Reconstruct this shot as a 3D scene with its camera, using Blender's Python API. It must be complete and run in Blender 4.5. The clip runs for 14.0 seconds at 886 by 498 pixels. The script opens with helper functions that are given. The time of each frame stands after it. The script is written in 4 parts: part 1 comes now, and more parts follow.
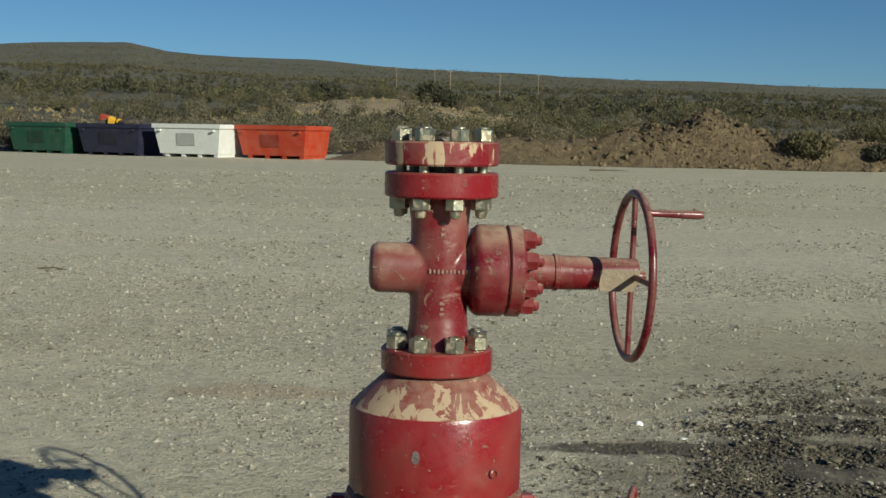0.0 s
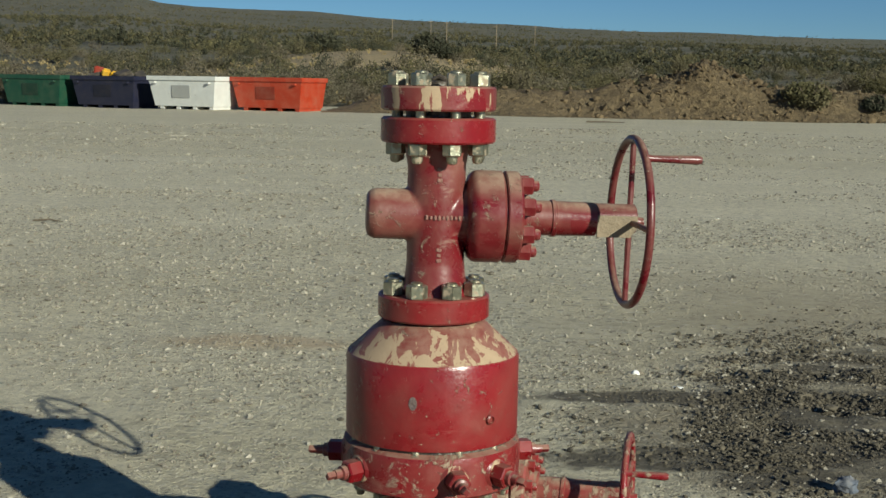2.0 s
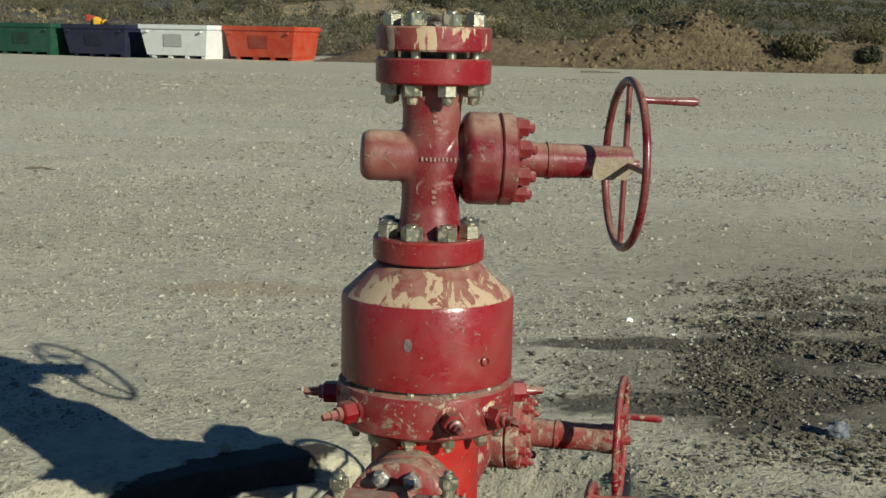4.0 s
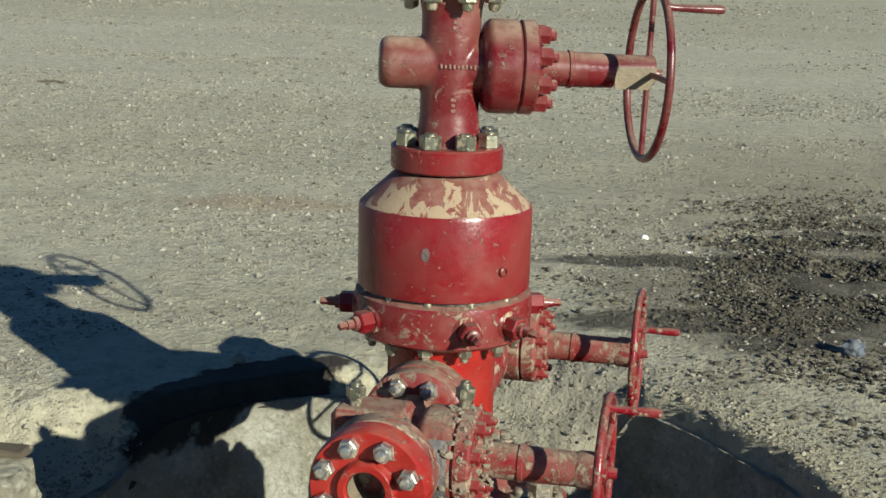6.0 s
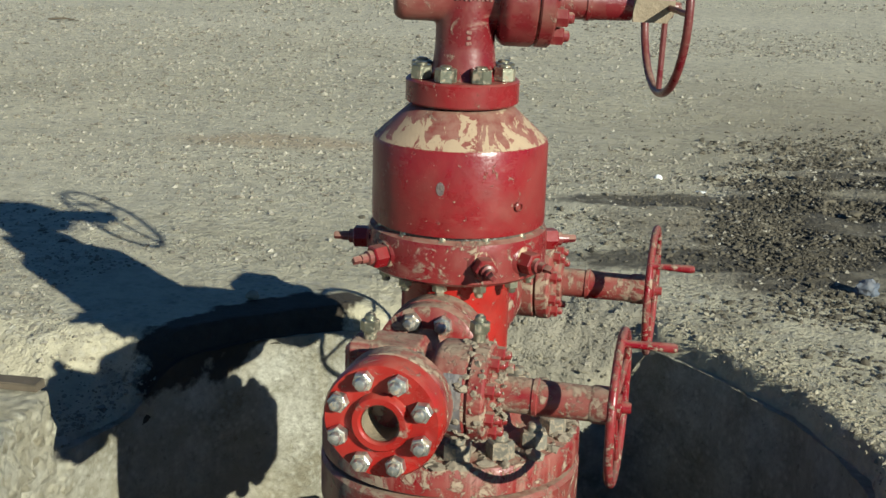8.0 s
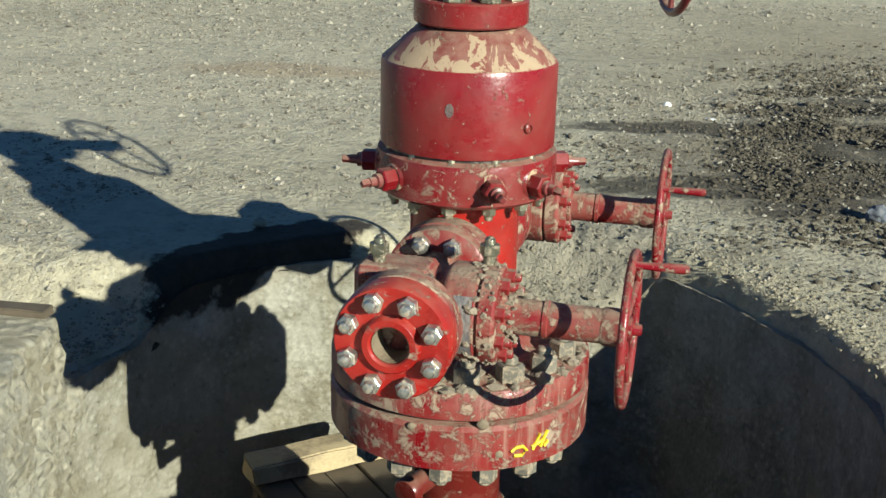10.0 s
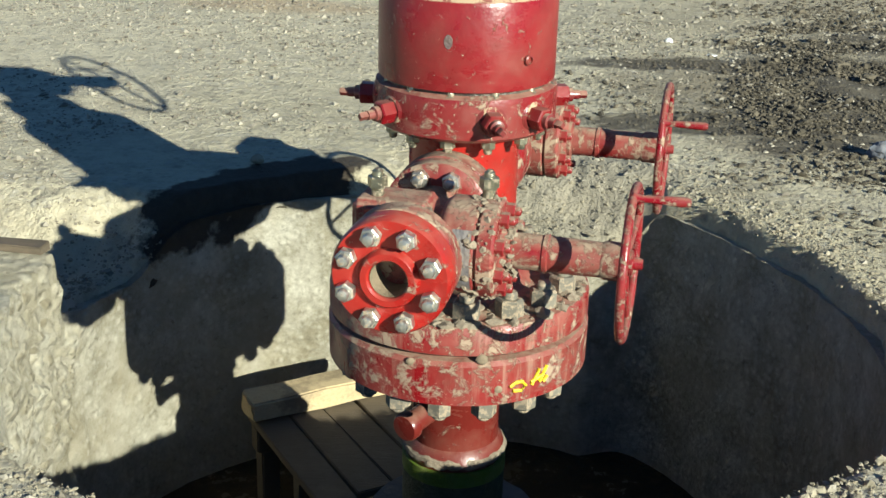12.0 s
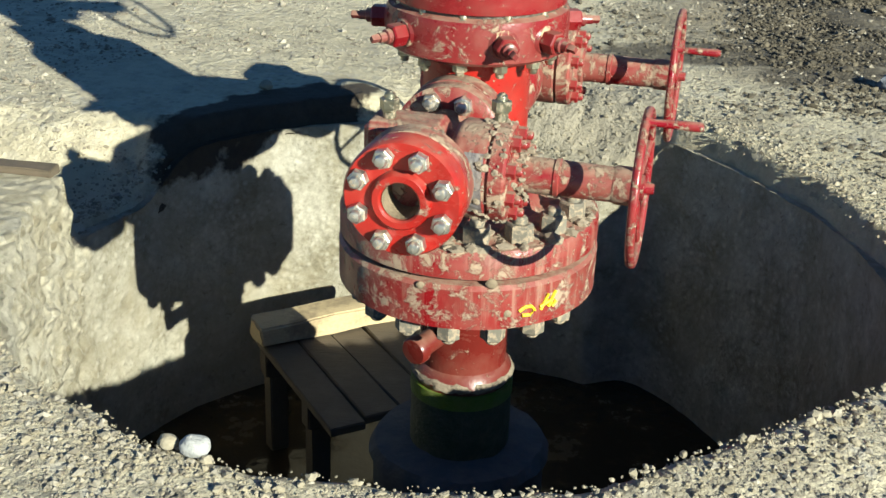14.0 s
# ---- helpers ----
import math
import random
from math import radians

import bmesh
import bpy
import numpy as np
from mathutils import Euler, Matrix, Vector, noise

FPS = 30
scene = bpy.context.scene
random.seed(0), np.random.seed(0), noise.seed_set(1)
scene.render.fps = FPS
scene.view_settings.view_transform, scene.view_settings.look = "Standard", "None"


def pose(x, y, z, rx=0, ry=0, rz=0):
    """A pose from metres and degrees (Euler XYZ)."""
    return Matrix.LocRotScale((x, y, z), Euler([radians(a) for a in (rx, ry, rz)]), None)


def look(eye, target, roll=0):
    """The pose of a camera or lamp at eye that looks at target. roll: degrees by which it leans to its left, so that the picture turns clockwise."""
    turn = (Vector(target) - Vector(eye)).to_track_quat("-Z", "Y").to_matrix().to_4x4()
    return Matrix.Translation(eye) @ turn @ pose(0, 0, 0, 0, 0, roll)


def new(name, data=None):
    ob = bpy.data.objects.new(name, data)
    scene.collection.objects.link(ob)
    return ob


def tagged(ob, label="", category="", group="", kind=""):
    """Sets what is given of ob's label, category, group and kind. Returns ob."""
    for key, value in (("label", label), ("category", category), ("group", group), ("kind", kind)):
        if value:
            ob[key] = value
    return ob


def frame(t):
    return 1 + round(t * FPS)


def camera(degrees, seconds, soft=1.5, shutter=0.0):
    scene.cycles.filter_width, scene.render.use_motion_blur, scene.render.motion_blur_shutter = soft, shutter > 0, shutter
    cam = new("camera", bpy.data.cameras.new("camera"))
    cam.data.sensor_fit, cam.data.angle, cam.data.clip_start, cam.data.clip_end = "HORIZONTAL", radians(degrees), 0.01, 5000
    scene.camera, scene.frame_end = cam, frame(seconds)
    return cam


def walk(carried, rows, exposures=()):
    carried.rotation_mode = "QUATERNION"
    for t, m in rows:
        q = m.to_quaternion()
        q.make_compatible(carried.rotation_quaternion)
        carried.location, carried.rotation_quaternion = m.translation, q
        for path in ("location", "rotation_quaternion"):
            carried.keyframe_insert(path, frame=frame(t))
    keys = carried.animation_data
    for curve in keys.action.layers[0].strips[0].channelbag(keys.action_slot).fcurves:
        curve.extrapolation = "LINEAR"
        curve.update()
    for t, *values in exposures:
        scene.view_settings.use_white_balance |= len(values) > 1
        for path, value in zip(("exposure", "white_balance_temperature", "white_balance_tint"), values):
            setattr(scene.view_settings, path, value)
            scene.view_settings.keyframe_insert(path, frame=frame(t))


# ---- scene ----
cam = camera(38.0, 14.0)
PATH = [
    (0, (0.122, -2.697, 1.376), (0.039, -0.707, 1.195), 1.1),
    (0.5, (0.125, -2.687, 1.372), (0.042, -0.699, 1.171), 1.0),
    (1, (0.125, -2.682, 1.368), (0.045, -0.696, 1.148), 0.9),
    (1.5, (0.122, -2.675, 1.364), (0.04, -0.691, 1.125), 0.9),
    (2, (0.121, -2.685, 1.361), (0.045, -0.703, 1.107), 1.0),
    (2.5, (0.12, -2.683, 1.359), (0.052, -0.702, 1.093), 1.1),
    (3, (0.12, -2.686, 1.355), (0.058, -0.708, 1.072), 0.9),
    (5.5, (0.108, -2.663, 1.321), (0.038, -0.709, 0.901), 1.7),
    (6, (0.105, -2.658, 1.316), (0.026, -0.711, 0.864), 1.6),
    (6.5, (0.103, -2.657, 1.311), (0.018, -0.716, 0.836), 1.7),
    (7, (0.102, -2.655, 1.306), (0.017, -0.719, 0.809), 1.7),
    (7.5, (0.1, -2.653, 1.301), (0.013, -0.722, 0.788), 1.7),
    (8, (0.097, -2.649, 1.297), (0.005, -0.726, 0.758), 1.8),
    (8.5, (0.094, -2.65, 1.29), (-0.002, -0.735, 0.723), 1.7),
    (11, (0.091, -2.623, 1.262), (-0.005, -0.745, 0.581), 1.5),
    (11.5, (0.092, -2.619, 1.257), (0.0, -0.749, 0.555), 1.5),
    (12, (0.091, -2.616, 1.25), (-0.001, -0.754, 0.525), 1.6),
    (12.5, (0.089, -2.616, 1.245), (-0.001, -0.764, 0.495), 1.6),
    (13, (0.087, -2.618, 1.239), (-0.006, -0.775, 0.469), 1.6),
    (13.5, (0.084, -2.624, 1.238), (-0.007, -0.79, 0.446), 1.8),
    (14, (0.078, -2.631, 1.232), (-0.014, -0.809, 0.414), 2.1),
]
walk(cam, [(t, look(eye, target, roll)) for t, eye, target, roll in PATH],
     exposures=[(0.0, 0.12, 6350, -2), (3.0, 0.20, 6300, -2), (6.5, 0.40, 6150, -2), (8.5, 0.50, 6150, -2), (11.0, 0.76, 6200, -2), (14.0, 1.08, 6350, -2)])

# ---- sky and sun ----
SUN = Vector((1.88, -2.17, 1.075)).normalized()
world = bpy.data.worlds.new("world")
scene.world = world
world.use_nodes = True
sky = world.node_tree.nodes.new("ShaderNodeTexSky")
sky.sky_type = "NISHITA"
sky.sun_disc = False
sky.sun_elevation = math.asin(SUN.z)
sky.sun_rotation = math.atan2(SUN.x, SUN.y)
sky.air_density = 0.7
sky.dust_density = 0.0
sky.ozone_density = 6.5
world.node_tree.links.new(sky.outputs[0], world.node_tree.nodes["Background"].inputs[0])
world.node_tree.nodes["Background"].inputs[1].default_value = 0.055
sun = new("sun", bpy.data.lights.new("sun", "SUN"))
sun.data.energy = 5.0
sun.data.angle = radians(0.5)
sun.data.color = (1.0, 0.94, 0.83)
sun.matrix_world = look(SUN * 30, (0, 0, 0))


# ---- materials ----
class Nodes:
    """A small writer of node materials."""

    def __init__(self, name):
        self.mat = bpy.data.materials.new(name)
        self.mat.use_nodes = True
        self.tree = self.mat.node_tree
        self.bsdf = self.tree.nodes["Principled BSDF"]
        self.obj = self.tree.nodes.new("ShaderNodeTexCoord").outputs["Object"]
        self.geo = self.tree.nodes.new("ShaderNodeNewGeometry")

    def node(self, kind, **inputs):
        n = self.tree.nodes.new(kind)
        for key, value in inputs.items():
            self.put(n.inputs[key.replace("_", " ")], value)
        return n

    def put(self, socket, value):
        if isinstance(value, bpy.types.NodeSocket):
            self.tree.links.new(value, socket)
        else:
            socket.default_value = value

    def noise(self, scale, detail=4, rough=0.6, vector=None, distortion=0.0):
        n = self.node("ShaderNodeTexNoise", Scale=scale, Detail=detail, Roughness=rough, Distortion=distortion)
        self.put(n.inputs["Vector"], vector or self.obj)
        return n.outputs["Fac"]

    def stretch(self, sx, sy, sz, vector=None):
        n = self.node("ShaderNodeMapping")
        self.put(n.inputs["Vector"], vector or self.obj)
        n.inputs["Scale"].default_value = (sx, sy, sz)
        return n.outputs[0]

    def cells(self, scale, vector=None, feature="F1"):
        n = self.node("ShaderNodeTexVoronoi", Scale=scale)
        n.feature = feature
        self.put(n.inputs["Vector"], vector or self.obj)
        return n

    def ramp(self, fac, *stops):
        n = self.node("ShaderNodeValToRGB", Fac=fac)
        r = n.color_ramp
        for i, (at, col) in enumerate(stops):
            e = r.elements[i] if i < 2 else r.elements.new(at)
            e.position = at
            e.color = (*col, 1) if isinstance(col, tuple) else (col, col, col, 1)
        return n.outputs[0]

    def math(self, op, a, b=0.0, clamp=False):
        n = self.node("ShaderNodeMath")
        n.operation = op
        n.use_clamp = clamp
        self.put(n.inputs[0], a)
        self.put(n.inputs[1], b)
        return n.outputs[0]

    def mix(self, fac, a, b, blend="MIX"):
        n = self.tree.nodes.new("ShaderNodeMix")
        n.data_type = "RGBA"
        n.blend_type = blend
        self.put(n.inputs["Factor"], fac)
        for s, v in ((n.inputs[6], a), (n.inputs[7], b)):
            self.put(s, (*v, 1) if isinstance(v, tuple) else v)
        return n.outputs[2]

    def near(self, cx, cy, rx, ry, soft=0.35, wobble=0.5, scale=3.0, turn=0.0, cz=0.0, rz=50.0):
        """1 inside an uneven oval patch on the ground, 0 outside."""
        n = self.node("ShaderNodeMapping")
        n.vector_type = "TEXTURE"
        self.put(n.inputs["Vector"], self.obj)
        n.inputs["Location"].default_value = (cx, cy, cz)
        n.inputs["Rotation"].default_value = (0, 0, radians(turn))
        n.inputs["Scale"].default_value = (rx, ry, rz)
        length = self.node("ShaderNodeVectorMath")
        length.operation = "LENGTH"
        self.put(length.inputs[0], n.outputs[0])
        d = self.math("ADD", length.outputs["Value"], self.math("MULTIPLY", self.math("SUBTRACT", self.noise(scale, 5), 0.5), 2 * wobble))
        return self.ramp(d, (1 - soft, 1.0), (1 + soft, 0.0))

    def done(self, color, rough, height=None, depth=0.002, metal=0.0, strength=1.0, coat=0.0):
        self.put(self.bsdf.inputs["Base Color"], (*color, 1) if isinstance(color, tuple) else color)
        self.put(self.bsdf.inputs["Roughness"], rough)
        self.put(self.bsdf.inputs["Metallic"], metal)
        self.bsdf.inputs["Coat Weight"].default_value = coat
        self.bsdf.inputs["Coat Roughness"].default_value = 0.15
        if height is not None:
            b = self.node("ShaderNodeBump", Height=height, Distance=depth, Strength=strength)
            self.put(self.bsdf.inputs["Normal"], b.outputs[0])
        return self.mat


DUST = (0.40, 0.31, 0.21)
MUD = (0.26, 0.21, 0.15)


def red_paint(name, mud=0.4, dust=0.5, red=(0.25, 0.008, 0.013), scale=1.0, flakes=0.0, fall=0.0, runs=0.0):
    """Glossy red enamel with a dust film, mud splashes, chips, and flaked patches or runs where asked."""
    n = Nodes(name)
    tone = n.noise(7 * scale, 4)
    col = n.mix(tone, tuple(c * 0.72 for c in red), tuple(min(1, c * 1.2) for c in red))
    grime = n.ramp(n.noise(6 * scale, 8, 0.7, distortion=0.3), (0.45, 0.0), (0.72, 0.55))
    col = n.mix(grime, col, (0.10, 0.020, 0.016))
    # soft film of dust, thicker on upward faces
    parts = n.node("ShaderNodeSeparateXYZ", Vector=n.geo.outputs["Normal"])
    up = parts.outputs[2]
    film = n.math("MULTIPLY", n.ramp(n.noise(8 * scale, 7, 0.62, distortion=0.2), (0.42, 0.0), (0.80, 1.0)), 0.42 * dust)
    scuff = n.math("MULTIPLY", n.ramp(n.noise(24 * scale, 8, 0.74, n.stretch(0.6, 0.6, 1.6), 0.3), (0.56, 0.0), (0.70, 1.0)), 0.45 * dust)
    settled = n.math("MULTIPLY", n.ramp(up, (0.40, 0.0), (0.95, 1.0)), n.ramp(n.noise(30 * scale, 5, 0.7), (0.30, 0.2), (0.58, 1.0)))
    cover = n.math("MAXIMUM", n.math("MAXIMUM", film, scuff), n.math("MULTIPLY", settled, 0.9 * dust))
    if runs:
        lines = n.ramp(n.noise(46, 6, 0.7, n.stretch(1, 1, 0.06)), (0.46, 0.0), (0.66, 1.0))
        cover = n.math("MAXIMUM", cover, n.math("MULTIPLY", n.math("MULTIPLY", lines, n.ramp(n.noise(5, 4), (0.38, 0.1), (0.6, 1.0))), runs))
    col = n.mix(cover, col, n.mix(n.noise(60, 3), DUST, (0.38, 0.25, 0.18)))
    # splashes and spots of dried mud
    splash = n.ramp(n.noise(22 * scale, 10, 0.76, distortion=0.5), (0.63 - 0.12 * mud, 0.0), (0.69 - 0.12 * mud, 0.92))
    drops = n.ramp(n.noise(95 * scale, 4, 0.65), (0.69 - 0.05 * mud, 0.0), (0.715 - 0.05 * mud, 0.9))
    wet = n.math("MAXIMUM", splash, drops)
    col = n.mix(wet, col, n.mix(n.noise(70, 5, 0.7), (0.24, 0.17, 0.11), (0.46, 0.35, 0.25)))
    hide = n.math("MAXIMUM", cover, wet)
    if flakes:
        turn = n.node("ShaderNodeMapping", Vector=n.obj)
        turn.inputs["Rotation"].default_value = (0.0, radians(38), radians(20))
        turn.inputs["Scale"].default_value = (2.2, 1.3, 0.62)
        worn = n.noise(15, 8, 0.66, turn.outputs[0], 0.55)
        if fall:
            z = n.node("ShaderNodeSeparateXYZ", Vector=n.obj).outputs[2]
            worn = n.math("ADD", worn, n.math("MULTIPLY", n.math("SUBTRACT", fall, z), 1.7))
        gone = n.ramp(worn, (0.600 - 0.17 * flakes, 0.0), (0.618 - 0.17 * flakes, 1.0))
        col = n.mix(gone, col, n.mix(n.noise(40, 4), (0.47, 0.345, 0.22), (0.37, 0.26, 0.165)))
        hide = n.math("MAXIMUM", hide, gone)
    # chips down to grey metal
    chip = n.ramp(n.noise(26 * scale, 6, 0.7, distortion=0.8), (0.735, 0.0), (0.75, 1.0))
    col = n.mix(chip, col, (0.15, 0.13, 0.12))
    rough = n.ramp(hide, (0.0, 0.26), (0.6, 0.85))
    h = n.math("ADD", n.math("MULTIPLY", wet, 0.8), n.math("MULTIPLY", n.noise(120, 4), 0.35))
    return n.done(col, rough, h, 0.0015)


def plain_paint(name, base, dust=0.3, rough=0.45, rust=0.15, scale=1.0):
    n = Nodes(name)
    col = n.mix(n.noise(3 * scale, 4), tuple(c * 0.8 for c in base), tuple(min(1, c * 1.1) for c in base))
    film = n.math("MULTIPLY", n.ramp(n.noise(2.2 * scale, 7, 0.7), (0.4, 0.0), (0.75, 1.0)), dust)
    col = n.mix(film, col, DUST)
    spots = n.math("MULTIPLY", n.ramp(n.noise(5 * scale, 8, 0.75), (0.62, 0.0), (0.68, 1.0)), rust)
    col = n.mix(spots, col, (0.12, 0.05, 0.025))
    return n.done(col, rough, n.noise(8 * scale, 4), 0.004)


def steel(name, base, rough, dirt, metal=0.85):
    n = Nodes(name)
    info = n.tree.nodes.new("ShaderNodeObjectInfo")
    v = n.node("ShaderNodeVectorMath")
    n.put(v.inputs[0], n.obj)
    n.put(v.inputs[1], info.outputs["Random"])
    mask = n.ramp(n.noise(70, 5, 0.7, v.outputs[0]), (0.62 - 0.3 * dirt, 0.0), (0.70 - 0.3 * dirt, 1.0))
    tone = n.mix(info.outputs["Random"], tuple(c * 0.75 for c in base), base)
    col = n.mix(mask, tone, n.mix(n.noise(150, 3), MUD, DUST))
    clean = n.math("SUBTRACT", 1.0, mask)
    return n.done(col, n.ramp(mask, (0.0, rough), (1.0, 0.9)), n.noise(160, 3), 0.001, n.math("MULTIPLY", clean, metal))


def make_gravel_ground():
    n = Nodes("gravel_ground")
    big = n.noise(0.35, 5, 0.6)
    col = n.mix(n.ramp(big, (0.35, 0.0), (0.65, 1.0)), (0.53, 0.465, 0.31), (0.57, 0.51, 0.37))
    tracks = n.noise(1.0, 4, 0.6, n.stretch(0.05, 0.55, 1))
    col = n.mix(n.ramp(tracks, (0.45, 0.0), (0.62, 0.6)), col, (0.64, 0.57, 0.41))
    # Pale far gravel; extra brightness is also put into its colour
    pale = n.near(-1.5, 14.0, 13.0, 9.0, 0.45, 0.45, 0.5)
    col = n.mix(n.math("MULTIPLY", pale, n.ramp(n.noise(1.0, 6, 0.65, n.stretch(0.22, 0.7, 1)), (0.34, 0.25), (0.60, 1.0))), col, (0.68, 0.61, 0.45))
    # Oval behind left of the cellar: brightness painted into the colour, no wear
    worn = n.near(-1.9, 3.6, 2.0, 2.3, 0.4, 0.5, 1.2)
    col = n.mix(n.math("MULTIPLY", worn, 0.5), col, (0.68, 0.61, 0.45))
    fine = n.noise(9, 8, 0.75)
    col = n.mix(n.ramp(fine, (0.3, 0.75), (0.55, 0.0)), col, (0.27, 0.23, 0.165))
    peb = n.cells(38)
    pebcol = n.mix(n.node("ShaderNodeSeparateColor", Color=peb.outputs["Color"]).outputs[0], (0.20, 0.175, 0.135), (0.58, 0.53, 0.43))
    onpeb = n.math("MULTIPLY", n.ramp(peb.outputs["Distance"], (0.30, 1.0), (0.45, 0.0)), n.ramp(n.noise(1.6, 6, 0.7), (0.42, 0.1), (0.6, 0.8)))
    col = n.mix(onpeb, col, pebcol)
    lump = n.cells(14)
    lumpcol = n.mix(n.node("ShaderNodeSeparateColor", Color=lump.outputs["Color"]).outputs[1], (0.17, 0.15, 0.115), (0.60, 0.55, 0.44))
    band = n.ramp(n.noise(1.0, 6, 0.7, n.stretch(0.09, 0.30, 1)), (0.36, 0.1), (0.56, 1.0))
    onlump = n.math("MULTIPLY", n.ramp(lump.outputs["Distance"], (0.22, 1.0), (0.36, 0.0)), band)
    col = n.mix(n.math("MULTIPLY", onlump, 0.9), col, lumpcol)
    # damp spoil thrown beside the pit, wet strips and an oily stain at its rim
    tan = n.near(3.2, 4.2, 3.0, 3.6, 0.5, 0.5, 1.0)
    col = n.mix(n.math("MULTIPLY", tan, 0.55), col, (0.30, 0.245, 0.16))
    soil = n.near(1.35, 2.3, 1.0, 0.95, 0.4, 0.6, 2.5)
    col = n.mix(n.math("MULTIPLY", soil, n.ramp(n.noise(6, 7, 0.7), (0.35, 0.35), (0.6, 0.8))), col, (0.20, 0.165, 0.11))
    fallen = n.near(0.36, 1.33, 0.34, 0.22, 0.25, 0.3, 6)
    col = n.mix(n.math("MULTIPLY", fallen, 0.85), col, n.mix(n.noise(20, 6, 0.7), (0.22, 0.195, 0.145), (0.40, 0.36, 0.28)))
    spoil = n.near(2.0, 3.0, 2.0, 0.85, 0.25, 0.75, 3.0, 52)
    strip_a = n.near(0.95, 2.86, 0.75, 0.15, 0.25, 0.35, 6)
    strip_b = n.near(0.95, 1.95, 0.75, 0.20, 0.25, 0.45, 6, 3)
    strip_c = n.near(1.15, 1.72, 0.32, 0.16, 0.3, 0.5, 6, 20)
    wet = n.math("MAXIMUM", strip_a, n.math("MAXIMUM", strip_b, strip_c))
    wet = n.math("MULTIPLY", wet, n.ramp(n.noise(14, 6, 0.7), (0.30, 0.55), (0.5, 1.0)))
    ruts = n.ramp(n.noise(1.0, 7, 0.7, n.stretch(1.6, 5.5, 1)), (0.38, 0.40), (0.56, 1.0))
    damp = n.math("MAXIMUM", n.math("MULTIPLY", spoil, ruts), wet)
    dark = n.mix(n.noise(17, 8, 0.75), (0.030, 0.025, 0.017), (0.125, 0.102, 0.070))
    col = n.mix(n.math("MULTIPLY", damp, 0.92), col, dark)
    oil = n.near(-0.66, 1.09, 0.42, 0.17, 0.10, 0.40, 9, 43)
    col = n.mix(oil, col, n.mix(n.noise(30, 5, 0.7), (0.022, 0.016, 0.010), (0.070, 0.052, 0.034)))
    red = n.near(-1.1, 3.9, 0.7, 0.25, 0.5, 0.5, 3)
    col = n.mix(n.math("MULTIPLY", red, 0.4), col, (0.42, 0.25, 0.12))
    h = n.math("ADD", n.math("MULTIPLY", n.noise(26, 6, 0.7), 1.0), n.math("MULTIPLY", onpeb, 0.12))
    return n.done(col, 0.93, h, 0.026)


def make_scrub_ground():
    n = Nodes("scrub_ground")
    col = n.mix(n.noise(0.05, 6, 0.65), (0.30, 0.225, 0.125), (0.22, 0.172, 0.10))
    cover = n.ramp(n.noise(0.16, 8, 0.75), (0.34, 0.0), (0.47, 1.0))
    far = n.ramp(n.noise(0.012, 5, 0.6), (0.3, 0.85), (0.6, 1.0))
    green = n.mix(n.noise(0.12, 9, 0.8), (0.050, 0.052, 0.036), (0.118, 0.112, 0.076))
    col = n.mix(n.math("MULTIPLY", cover, far), col, green)
    sand = n.near(-11.5, 128, 20, 34, 0.25, 0.35, 0.08)
    col = n.mix(n.math("MULTIPLY", sand, n.ramp(n.noise(0.5, 6, 0.7), (0.40, 0.6), (0.55, 1.0))), col, n.mix(n.noise(0.2, 5), (0.42, 0.31, 0.165), (0.33, 0.25, 0.135)))
    return n.done(col, 0.95, n.noise(0.7, 7, 0.7), 0.5)


def make_bank():
    n = Nodes("bank_earth")
    col = n.mix(n.noise(0.5, 7, 0.7), (0.22, 0.155, 0.078), (0.34, 0.25, 0.135))
    # Dark blotches: brown earth tone, plus crevice shade painted in
    col = n.mix(n.ramp(n.noise(2.2, 8, 0.75), (0.44, 0.0), (0.58, 0.85)), col, (0.14, 0.10, 0.055))
    return n.done(col, 0.95, n.noise(2.5, 8, 0.75), 0.7)


def make_spoil(name, a, b):
    n = Nodes(name)
    isl = n.geo.outputs["Random Per Island"]
    col = n.mix(isl, a, b)
    col = n.mix(n.noise(40, 5, 0.7), col, tuple(c * 0.6 for c in a))
    return n.done(col, 0.92, n.noise(60, 4, 0.7), 0.006)


